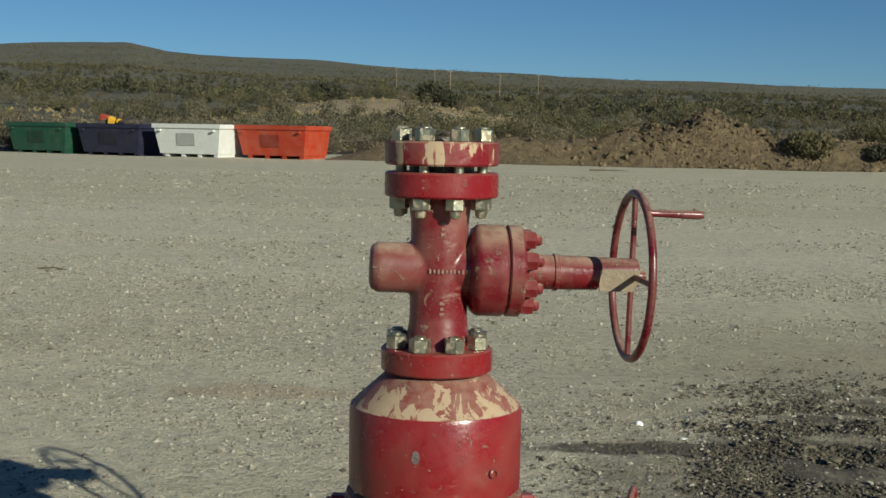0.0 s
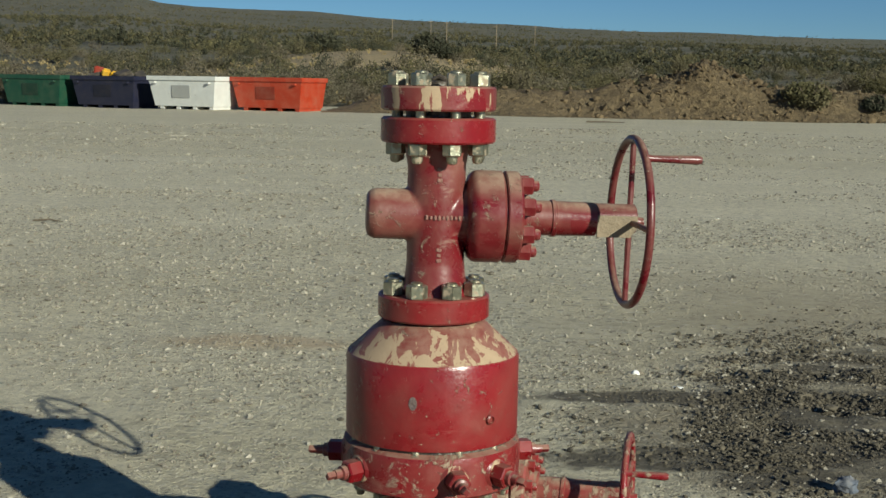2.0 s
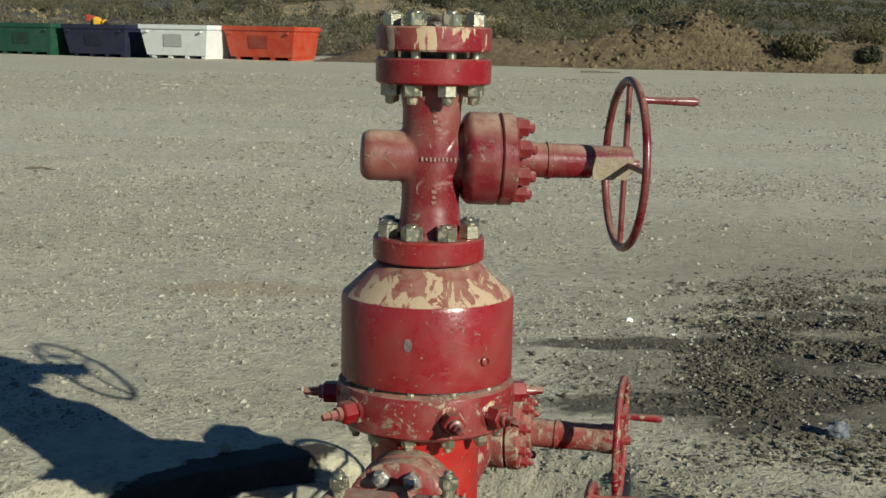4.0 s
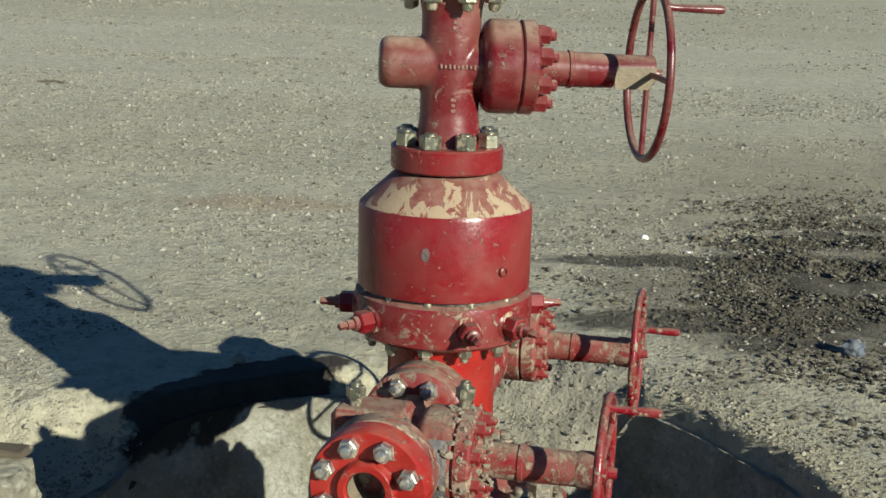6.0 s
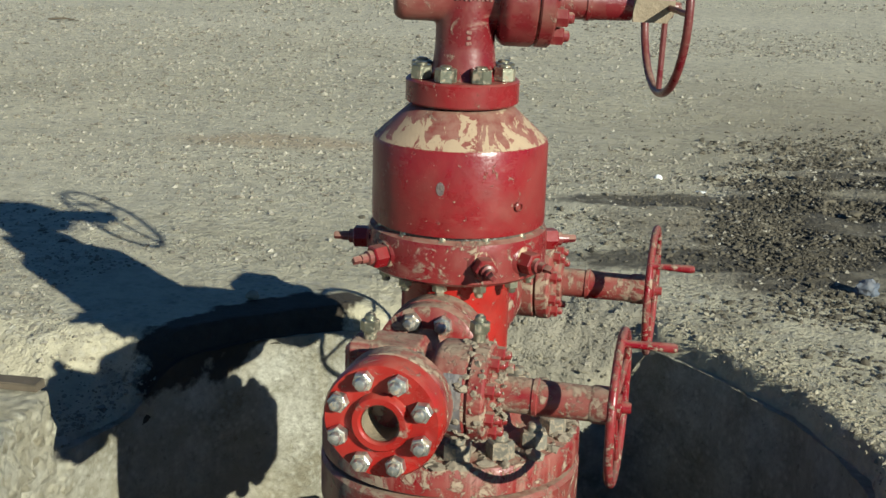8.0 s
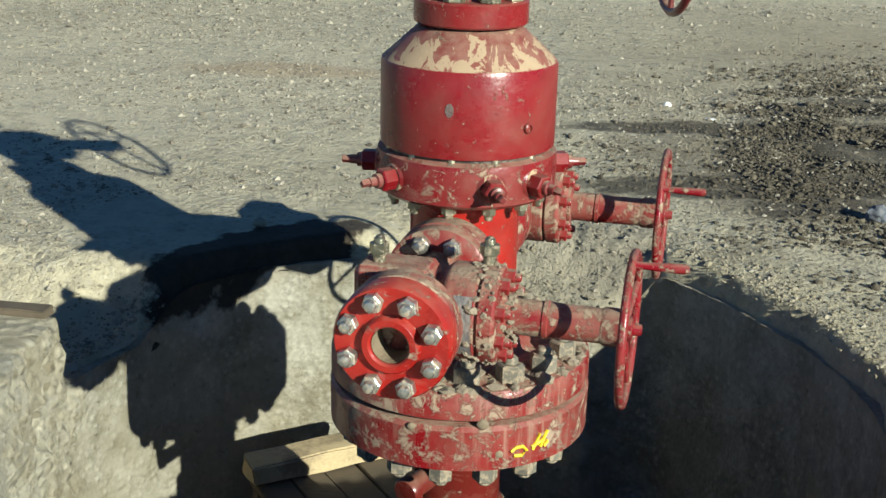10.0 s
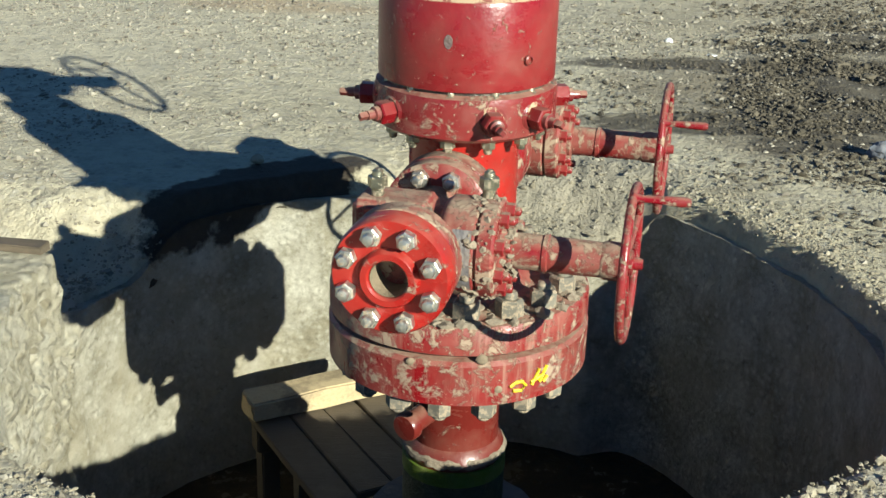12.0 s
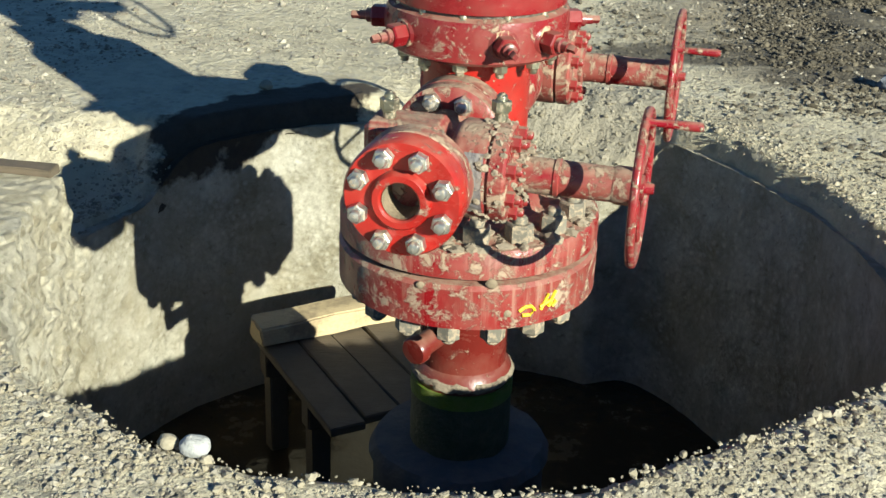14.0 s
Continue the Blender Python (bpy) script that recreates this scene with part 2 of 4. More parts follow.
def make_concrete():
    n = Nodes("pit_concrete")
    col = n.mix(n.ramp(n.noise(5, 10, 0.78), (0.36, 0.0), (0.62, 1.0)), (0.30, 0.265, 0.18), (0.66, 0.62, 0.51))
    runs = n.noise(5, 6, 0.65, n.stretch(1, 1, 0.18))
    col = n.mix(n.ramp(runs, (0.50, 0.0), (0.68, 0.6)), col, (0.40, 0.34, 0.22))
    grit = n.cells(34)
    col = n.mix(n.ramp(grit.outputs["Distance"], (0.1, 0.45), (0.4, 0.0)), col, (0.76, 0.72, 0.60))
    oil = n.near(-0.82, 0.87, 0.34, 0.24, 0.14, 0.55, 8, 47, 0.02, 0.22)
    blot = n.ramp(n.noise(1.6, 6, 0.7), (0.45, 0.0), (0.62, 0.75))
    col = n.mix(blot, col, (0.42, 0.365, 0.25))
    lumps = n.cells(26, n.stretch(1, 1, 1.2))
    stone = n.mix(n.node("ShaderNodeSeparateColor", Color=lumps.outputs["Color"]).outputs[0], (0.34, 0.29, 0.19), (0.78, 0.72, 0.56))
    exposed = n.near(-1.02, 0.26, 0.30, 0.34, 0.2, 0.4, 6, 0, -0.1, 0.5)
    onstone = n.math("MULTIPLY", exposed, n.ramp(lumps.outputs["Distance"], (0.25, 0.9), (0.55, 0.1)))
    col = n.mix(onstone, col, stone)
    pock = n.ramp(n.noise(30, 6, 0.75), (0.30, 0.7), (0.42, 0.0))
    col = n.mix(pock, col, (0.19, 0.16, 0.105))
    col = n.mix(oil, col, n.mix(n.noise(30, 5, 0.7), (0.022, 0.016, 0.010), (0.085, 0.064, 0.042)))
    h = n.math("ADD", n.noise(36, 9, 0.8), n.math("MULTIPLY", n.noise(11, 5, 0.7), 0.6))
    h = n.math("SUBTRACT", h, n.math("MULTIPLY", n.ramp(grit.outputs["Distance"], (0.0, 0.0), (0.6, 1.0)), 0.25))
    h = n.math("ADD", h, n.math("MULTIPLY", onstone, 0.55))
    return n.done(col, 0.9, h, 0.025)


def make_wood(name, a, b):
    n = Nodes(name)
    grain = n.noise(14, 6, 0.65, n.stretch(1, 12, 12))
    col = n.mix(grain, a, b)
    col = n.mix(n.ramp(n.noise(9, 6, 0.7), (0.5, 0.0), (0.66, 0.7)), col, (0.16, 0.12, 0.08))
    return n.done(col, 0.8, grain, 0.003)


def make_water():
    n = Nodes("murky_water")
    n.bsdf.inputs["IOR"].default_value = 1.33
    scum = n.ramp(n.noise(5, 6, 0.7), (0.5, 0.0), (0.7, 1.0))
    return n.done(n.mix(scum, (0.030, 0.022, 0.012), (0.075, 0.055, 0.03)), n.ramp(scum, (0.0, 0.12), (1.0, 0.5)), n.noise(12, 3), 0.003)


def make_leaves(name, a, b, c):
    n = Nodes(name)
    isl = n.geo.outputs["Random Per Island"]
    col = n.mix(isl, a, b)
    col = n.mix(n.ramp(n.noise(0.4, 3), (0.45, 0.0), (0.6, 1.0)), col, c)
    n.bsdf.inputs["Specular IOR Level"].default_value = 0.15
    return n.done(col, 0.85)


RED = red_paint("red_enamel", 0.2, 0.36, (0.21, 0.005, 0.010))
RED_TOP = red_paint("red_enamel_dusty", 0.3, 0.95, (0.16, 0.010, 0.015), 0.9)
RED_FLAKED = red_paint("red_enamel_flaked", 0.1, 0.7, red=(0.19, 0.008, 0.013), flakes=0.55, fall=0.835)
RED_SCRAPED = red_paint("red_enamel_scraped", 0.1, 0.8, (0.18, 0.008, 0.013), flakes=0.36)
RED_SPOOL = red_paint("red_enamel_bright", 0.4, 0.28, (0.36, 0.010, 0.008))
RED_MUDDY = red_paint("red_enamel_muddy", 1.05, 0.95, (0.22, 0.009, 0.013), scale=1.1)
RED_CASING = red_paint("red_enamel_splashed", 0.9, 0.9, (0.23, 0.009, 0.012), runs=0.55)
RED_TIE = red_paint("red_enamel_spotted", 0.7, 0.6, (0.21, 0.009, 0.013))
RED_WHEEL = red_paint("red_wheel_enamel", 0.2, 0.7, (0.115, 0.006, 0.012), 2.0)
RED_LOW = red_paint("red_wheel_bright", 0.85, 0.5, (0.22, 0.003, 0.011), 2.0)
RED_DARK = red_paint("red_oxide_paint", 0.2, 0.4, (0.14, 0.016, 0.012))
ZINC = steel("zinc_steel", (0.37, 0.355, 0.26), 0.30, 0.34)
BRIGHT = steel("bright_steel", (0.60, 0.585, 0.53), 0.30, 0.32)
MUDDY_STEEL = steel("muddy_steel", (0.20, 0.18, 0.14), 0.6, 0.45, 0.15)
TAN = plain_paint("bare_primer", (0.22, 0.17, 0.11), 0.4, 0.8, 0.05, 12)
BLACK = plain_paint("black_grease", (0.025, 0.022, 0.022), 0.35, 0.4, 0.0, 12)
SILVER = plain_paint("scuffed_metal", (0.15, 0.14, 0.145), 0.5, 0.7, 0.35, 14)
BARE = plain_paint("bare_grey_metal", (0.11, 0.075, 0.075), 0.3, 0.7, 0.2, 14)
GREEN = plain_paint("green_paint", (0.10, 0.16, 0.012), 0.2, 0.5, 0.3, 12)
DARK_GREEN = plain_paint("dark_green_pipe", (0.030, 0.042, 0.016), 0.15, 0.6, 0.3, 12)
YELLOW = plain_paint("yellow_marker", (0.85, 0.62, 0.02), 0.05, 0.5, 0.0, 12)
CAST_MARK = plain_paint("worn_cast_marks", (0.26, 0.12, 0.095), 0.3, 0.7, 0.0, 12)
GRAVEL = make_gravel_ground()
SCRUB = make_scrub_ground()
BANK = make_bank()
PEBBLES = make_spoil("pebbles", (0.20, 0.17, 0.125), (0.66, 0.60, 0.48))
CLODS = make_spoil("damp_clods", (0.062, 0.052, 0.035), (0.25, 0.208, 0.145))
BERM_CLODS = make_spoil("dry_clods", (0.11, 0.075, 0.038), (0.24, 0.17, 0.088))
MUD_CAKE = make_spoil("mud_cake", (0.26, 0.21, 0.15), (0.42, 0.34, 0.25))
CONCRETE = make_concrete()
RIM_STONE = make_spoil("pale_rubble", (0.30, 0.26, 0.18), (0.52, 0.455, 0.335))
COLLAR = plain_paint("damp_cement", (0.075, 0.08, 0.085), 0.2, 0.85, 0.2, 8)
WOOD = make_wood("weathered_wood", (0.075, 0.058, 0.038), (0.15, 0.117, 0.078))
FRESH_WOOD = make_wood("split_wood", (0.34, 0.26, 0.14), (0.62, 0.49, 0.29))
WATER = make_water()
STONE_GREY = make_spoil("grey_stone", (0.42, 0.42, 0.40), (0.50, 0.50, 0.48))
LITTER = plain_paint("white_litter", (0.85, 0.84, 0.80), 0.1, 0.7, 0.0, 12)
BLUE_RAG = plain_paint("blue_grey_rag", (0.12, 0.14, 0.175), 0.3, 0.8, 0.0, 12)


# ---- shape helpers ----
def mesh_of(name, bm, material, smooth=35):
    me = bpy.data.meshes.new(name)
    bmesh.ops.recalc_face_normals(bm, faces=bm.faces)
    bm.to_mesh(me)
    bm.free()
    me.materials.append(material)
    if smooth:
        me.polygons.foreach_set("use_smooth", [True] * len(me.polygons))
        me.set_sharp_from_angle(angle=radians(smooth))
    return me


def part(name, bm, material, parent=None, label="", smooth=35):
    ob = new(name, mesh_of(name, bm, material, smooth))
    ob.parent = parent
    return tagged(ob, label)


def repeat(name, mesh, parent, m):
    ob = new(name, mesh)
    ob.parent = parent
    ob.matrix_basis = m
    return ob


def thing(name, label, category, group="", kind=""):
    return tagged(new(name), label, category, group, kind)


def frame_on(origin, along, up=(0, 0, 1)):
    """A frame whose z runs along a direction."""
    z = Vector(along).normalized()
    x = Vector(up).cross(z)
    if x.length < 1e-4:
        x = Vector((1, 0, 0))
    x.normalize()
    y = z.cross(x)
    return Matrix.Translation(origin) @ Matrix((x, y, z)).transposed().to_4x4()


def lathe(bm, profile, m=Matrix(), seg=48, close=True):
    """Turns a list of (radius, height) round the local z axis."""
    rings = []
    for r, z in profile:
        rings.append([bm.verts.new(m @ Vector((r * math.cos(a), r * math.sin(a), z)))
                      for a in (2 * math.pi * i / seg for i in range(seg))])
    for a, b in zip(rings, rings[1:]):
        for i in range(seg):
            bm.faces.new((a[i], a[(i + 1) % seg], b[(i + 1) % seg], b[i]))
    if close:
        bm.faces.new(list(reversed(rings[0])))
        bm.faces.new(rings[-1])
    return bm


def disc(r, z0, z1, c=0.004):
    """The profile of a flange with broken edges."""
    return [(r - c, z0), (r, z0 + c), (r, z1 - c), (r - c, z1)]


def box(bm, size, m=Matrix(), bevel=0.0):
    made = bmesh.ops.create_cube(bm, size=1, matrix=m @ Matrix.Diagonal((*size, 1)))
    if bevel:
        edges = {e for v in made["verts"] for e in v.link_edges}
        bmesh.ops.bevel(bm, geom=list(edges), offset=bevel, segments=2, affect="EDGES")
    return bm


def tube(bm, points, r, seg=12):
    """A round bar through points, capped."""
    pts = [Vector(p) for p in points]
    rings = []
    for i, p in enumerate(pts):
        d = pts[min(i + 1, len(pts) - 1)] - pts[max(i - 1, 0)]
        m = frame_on(p, d, (0.3, 0.2, 0.9))
        rad = r[i] if isinstance(r, (list, tuple)) else r
        rings.append([bm.verts.new(m @ Vector((rad * math.cos(a), rad * math.sin(a), 0)))
                      for a in (2 * math.pi * k / seg for k in range(seg))])
    for a, b in zip(rings, rings[1:]):
        for k in range(seg):
            bm.faces.new((a[k], a[(k + 1) % seg], b[(k + 1) % seg], b[k]))
    bm.faces.new(list(reversed(rings[0])))
    bm.faces.new(rings[-1])
    return bm


def torus(bm, m, R, r, seg=64, sub=12):
    rings = []
    for i in range(seg):
        a = 2 * math.pi * i / seg
        rings.append([bm.verts.new(m @ Vector(((R + r * math.cos(b)) * math.cos(a), (R + r * math.cos(b)) * math.sin(a), r * math.sin(b))))
                      for b in (2 * math.pi * k / sub for k in range(sub))])
    for i in range(seg):
        p, q = rings[i], rings[(i + 1) % seg]
        for k in range(sub):
            bm.faces.new((p[k], q[k], q[(k + 1) % sub], p[(k + 1) % sub]))
    return bm


def hexagon(bm, r, z0, z1, m=Matrix()):
    c = r * 0.12
    return lathe(bm, [(r - c, z0), (r, z0 + c * 0.6), (r, z1 - c), (r * 0.86, z1)], m, 6)


def nut_mesh(name, r, h, stud_r, stud_h, material):
    """A heavy hex nut with the rounded end of its stud standing out of it."""
    bm = bmesh.new()
    hexagon(bm, r, 0, h)
    lathe(bm, [(stud_r, h - 0.002), (stud_r, h + stud_h * 0.6), (stud_r * 0.8, h + stud_h * 0.88), (stud_r * 0.3, h + stud_h)], seg=14)
    return mesh_of(name, bm, material, 30)


# ---- ground, hills and pit ----
PIT = Vector((-0.05, 0.22, 0))
PIT_R = 1.05
RIDGE = ((-30, 128), (-24, 132), (-16.2, 146), (-14.6, 135), (-9.4, 121), (-2.4, 115), (3.1, 104), (10.5, 95), (17, 85), (26, 70), (40, 60))


def smooth(a, b, x):
    t = min(1.0, max(0.0, (x - a) / (b - a)))
    return t * t * (3 - 2 * t)


def ridge(azimuth):
    """Height of the skyline over the horizon, in thousandths of the distance."""
    if azimuth <= RIDGE[0][0]:
        return RIDGE[0][1] / 2.277
    for (a, p), (b, q) in zip(RIDGE, RIDGE[1:]):
        if azimuth <= b:
            return (p + (q - p) * (azimuth - a) / (b - a)) / 2.277
    return RIDGE[-1][1] / 2.277


def notch(angle):
    """How far the rim is broken away (0 to 1) at an angle round the pit."""
    a = math.degrees(angle) % 360
    return smooth(138, 152, a) * (1 - smooth(168.3, 170.3, a))


def bulge(angle):
    """How far the wall bows outward beside the slumped earth."""
    a = math.degrees(angle) % 360
    return 0.10 * (min(1.0, max(0.0, (a - 34) / 24)) ** 1.3) * (1 - smooth(60, 67, a))


def slump(angle):
    """How far the rim has slumped (0 to 1) behind the wellhead."""
    a = math.degrees(angle) % 360
    return smooth(56, 63, a) * (1 - smooth(88, 108, a))


def rim_radius(angle):
    u = Vector((math.cos(angle), math.sin(angle), 0))
    return PIT_R + 0.012 + bulge(angle) + 0.03 * noise.noise(u * 5) + 0.012 * noise.noise(u * 17)


def berm(x, y):
    """The bank of pushed-up earth along the edge of the pad."""
    if x < -7.8:
        return 0.0
    n = 0.5 * noise.noise(Vector((x * 0.35, y * 0.3, 3))) + 0.25 * noise.noise(Vector((x * 1.1, y * 1.1, 8)))
    top = 0.85 + 0.5 * n + 0.95 * math.exp(-((x - 9.5) / 3.0) ** 2) + 0.25 * smooth(10, 18, x)
    n2 = abs(noise.noise(Vector((x * 0.9, y * 0.9, 1)))) + 0.6 * abs(noise.noise(Vector((x * 2.1, y * 2.1, 4))))
    top += 0.65 * n2 * (0.6 + 0.8 * math.exp(-((x - 9.5) / 4.0) ** 2))
    top *= smooth(-7.8, -4.0, x)
    front = 54.0 + 0.7 * noise.noise(Vector((x * 0.4, 1, 1)))
    return top * smooth(front, front + 2.4, y) * (1 - 0.45 * smooth(front + 4, front + 9, y)) * (1 - smooth(66, 80, y))


def height(x, y):
    rho = math.hypot(x, y)
    z = 0.0
    if rho < 14:
        z += 0.014 * noise.noise(Vector((x * 1.3, y * 1.3, 0))) + 0.006 * noise.noise(Vector((x * 5, y * 5, 2)))
        spoil = math.exp(-(((x - 2.3) / 1.3) ** 2 + ((y - 2.8) / 1.0) ** 2))
        z += spoil * (0.05 + 0.05 * noise.noise(Vector((x * 4, y * 4, 7))) + 0.02 * noise.noise(Vector((x * 13, y * 13, 4))))
        z *= smooth(1.0, 1.3, math.hypot(x - PIT.x, y - PIT.y)) * 0.85 + 0.15
        # Low mound added on the near rim to throw shade on the casing
        z += 0.055 * math.exp(-(((x - 0.62) / 0.30) ** 2 + ((y + 0.72) / 0.22) ** 2))
        if y > 0.8 and rho < 2:
            t = math.atan2(y - PIT.y, x - PIT.x)
            out = math.hypot(x - PIT.x, y - PIT.y) - PIT_R
            e = 0.06 * noise.noise(Vector((x * 7, y * 7, 3))) + 0.03 * noise.noise(Vector((x * 21, y * 21, 3)))
            z -= slump(t) * (0.17 + 0.25 * e) * (1 - smooth(0.02, 0.27 + e, out))
        # trench dug away from the cellar
        if -2.2 < x < -0.6 and 0.3 < y < 1.2:
            e = 0.05 * noise.noise(Vector((x * 4, y * 4, 6))) + 0.02 * noise.noise(Vector((x * 15, y * 15, 6)))
            z -= 0.19 * smooth(0.40 + e, 0.45 + e, y) * (1 - smooth(0.70 + e, 1.0 + e * 2, y)) * smooth(-1.9, -1.7, x)
    else:
        z += 0.05 * noise.noise(Vector((x * 0.2, y * 0.2, 0))) * smooth(14, 25, rho)
    if y > 40:
        z += berm(x, y)
        az = math.degrees(math.atan2(x, y + 2.7))
        grow = 0.40 * smooth(62, 170, rho) + 0.32 * smooth(120, 600, rho) + 0.28 * smooth(500, 1700, rho)
        wide = smooth(62, 90, rho)
        hill = 0.00096 * ridge(az) * rho * grow
        knoll = 2.8 * math.exp(-(((az + 5.0) / 6.0) ** 2 + ((rho - 128) / 38) ** 2))
        rough = wide * (0.5 * noise.noise(Vector((x * 0.05, y * 0.05, 5))) + 0.004 * rho * noise.noise(Vector((x * 0.006, y * 0.006, 9))))
        z += (hill + knoll + rough + 1.0 * smooth(90, 300, rho)) * (1 - 0.8 * smooth(1750, 3000, rho))
    return z


def build_ground():
    radii = [0.0, 0.012, 0.03]
    r = 0.05
    while r < 3200:
        radii.append(r)
        if r < 0.6:
            r += 0.02
        elif 51 < r < 68:
            r += 0.3
        else:
            r *= 1.028
            r += 0.004
    angles = []
    a = 0.0
    while a < 360:
        angles.append(radians(a))
        a += 0.27 if 58 < a < 118 else 0.9
    verts, faces, kinds = [], [], []
    na = len(angles)
    for k, extra in enumerate(radii):
        for t in angles:
            rr = rim_radius(t) + extra
            x, y = PIT.x + rr * math.cos(t), PIT.y + rr * math.sin(t)
            z = height(x, y)
            if k == 0:
                z -= 0.10 + 0.02 * noise.noise(Vector((x * 9, y * 9, 1)))
            elif k == 1:
                z -= 0.03
            verts.append((x, y, z))
    for k in range(len(radii) - 1):
        for i in range(na):
            j = (i + 1) % na
            faces.append((k * na + i, (k + 1) * na + i, (k + 1) * na + j, k * na + j))
            x, y = verts[k * na + i][:2]
            edge = 53.7 + 0.7 * noise.noise(Vector((x * 0.4, 1, 1)))
            side = math.hypot(x, y) > 75
            kinds.append(2 if y > edge and x > -7.5 and y < 67 + 4 * noise.noise(Vector((x * 0.2, 5, 0))) and not side else 1 if y > 62 or side else 0)
    me = bpy.data.meshes.new("ground")
    me.from_pydata(verts, [], faces)
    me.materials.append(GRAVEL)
    me.materials.append(SCRUB)
    me.materials.append(BANK)
    me.polygons.foreach_set("material_index", kinds)
    me.polygons.foreach_set("use_smooth", [True] * len(faces))
    return tagged(new("ground", me), "pale compacted gravel pad rising to scrub hills", "ground", kind="structure")


build_ground()


def build_pit():
    bm = bmesh.new()
    seg = 480
    levels = [-1.25, -1.0, -0.85] + [-0.75 + 0.03 * k for k in range(27)]
    rings = []
    for z in levels:
        ring = []
        for i in range(seg):
            a = 2 * math.pi * i / seg
            u = Vector((math.cos(a), math.sin(a), z * 2))
            low = -0.075 - 0.13 * notch(a) + 0.09 * smooth(168.6, 169.8, math.degrees(a)) * (1 - smooth(186, 200, math.degrees(a))) - 0.15 * slump(a) + 0.008 * noise.noise(Vector((math.cos(a), math.sin(a), 3)) * 9)
            broken = smooth(160, 169, math.degrees(a)) * (1 - smooth(205, 240, math.degrees(a)))
            stub = smooth(168.6, 169.8, math.degrees(a)) * (1 - smooth(188, 206, math.degrees(a)))
            r = PIT_R + bulge(a) - 0.03 * stub + 0.004 * noise.noise(u * 33) + 0.010 * noise.noise(u * 4) + 0.006 * noise.noise(u * 14) + broken * (0.026 * noise.noise(u * 9) + 0.020 * noise.noise(u * 24) + 0.010 * noise.noise(u * 50))
            ring.append(bm.verts.new((PIT.x + r * math.cos(a), PIT.y + r * math.sin(a), min(z, low))))
        rings.append(ring)
    for r, z in ((1.26, None), (1.26, -1.25)):
        rings.append([bm.verts.new((PIT.x + r * math.cos(a), PIT.y + r * math.sin(a), -0.10 - 0.14 * notch(a) + 0.115 * smooth(168.6, 169.8, math.degrees(a)) * (1 - smooth(186, 200, math.degrees(a))) - 0.17 * slump(a) if z is None else z)) for a in (2 * math.pi * i / seg for i in range(seg))])
    for p, q in zip(rings, rings[1:] + rings[:1]):
        for i in range(seg):
            bm.faces.new((p[i], p[(i + 1) % seg], q[(i + 1) % seg], q[i]))
    wall = part("wall_pit", bm, CONCRETE, None, "pale rough concrete wall of the round well cellar", 60)
    tagged(wall, kind="structure", category="wall")
    bm = bmesh.new()
    lathe(bm, [(1.27, -1.35), (1.27, -1.2)], Matrix.Translation(PIT), 64)
    tagged(part("floor", bm, CLODS, None, "dark mud floor of the well cellar"), kind="structure", category="floor")
    bm = bmesh.new()
    lathe(bm, [(1.20, -1.01), (1.20, -0.95)], Matrix.Translation(PIT), 64)
    tagged(part("water", bm, WATER, None, "dark murky water standing in the cellar"), kind="structure", category="water")


build_pit()

# ---- wellhead ----
wellhead = thing("wellhead", "red painted oilfield wellhead with mud splashes, standing in a concrete cellar", "wellhead")

NUT = nut_mesh("nut", 0.0225, 0.029, 0.0125, 0.006, ZINC)
NUT_TOP = nut_mesh("nut", 0.0205, 0.026, 0.0125, 0.005, ZINC)
NUT_STUD = nut_mesh("nut", 0.0205, 0.025, 0.0115, 0.017, ZINC)
NUT_FRONT = nut_mesh("nut", 0.0185, 0.020, 0.0115, 0.014, BRIGHT)
NUT_SMALL = nut_mesh("nut", 0.015, 0.020, 0.009, 0.012, ZINC)
NUT_RED = nut_mesh("nut", 0.020, 0.026, 0.012, 0.014, RED_TOP)
NUT_MUD_RED = nut_mesh("nut", 0.0155, 0.018, 0.009, 0.012, RED_MUDDY)
NUT_BIG = nut_mesh("nut", 0.030, 0.040, 0.016, 0.016, MUDDY_STEEL)
NUT_UNDER = nut_mesh("nut", 0.027, 0.036, 0.015, 0.012, MUDDY_STEEL)


def bolt_ring(parent, mesh, origin, along, radius, count, start=0.0, skip=()):
    m = frame_on(origin, along)
    for i in range(count):
        if i in skip:
            continue
        a = radians(start) + 2 * math.pi * i / count
        spin = pose(0, 0, 0, 0, 0, (i * 37) % 60)
        repeat("nut", mesh, parent, m @ Matrix.Translation((radius * math.cos(a), radius * math.sin(a), 0)) @ spin)


def turned(name, profile, material, parent, label="", m=Matrix(), seg=64):
    return part(name, lathe(bmesh.new(), profile, m, seg), material, parent, label)


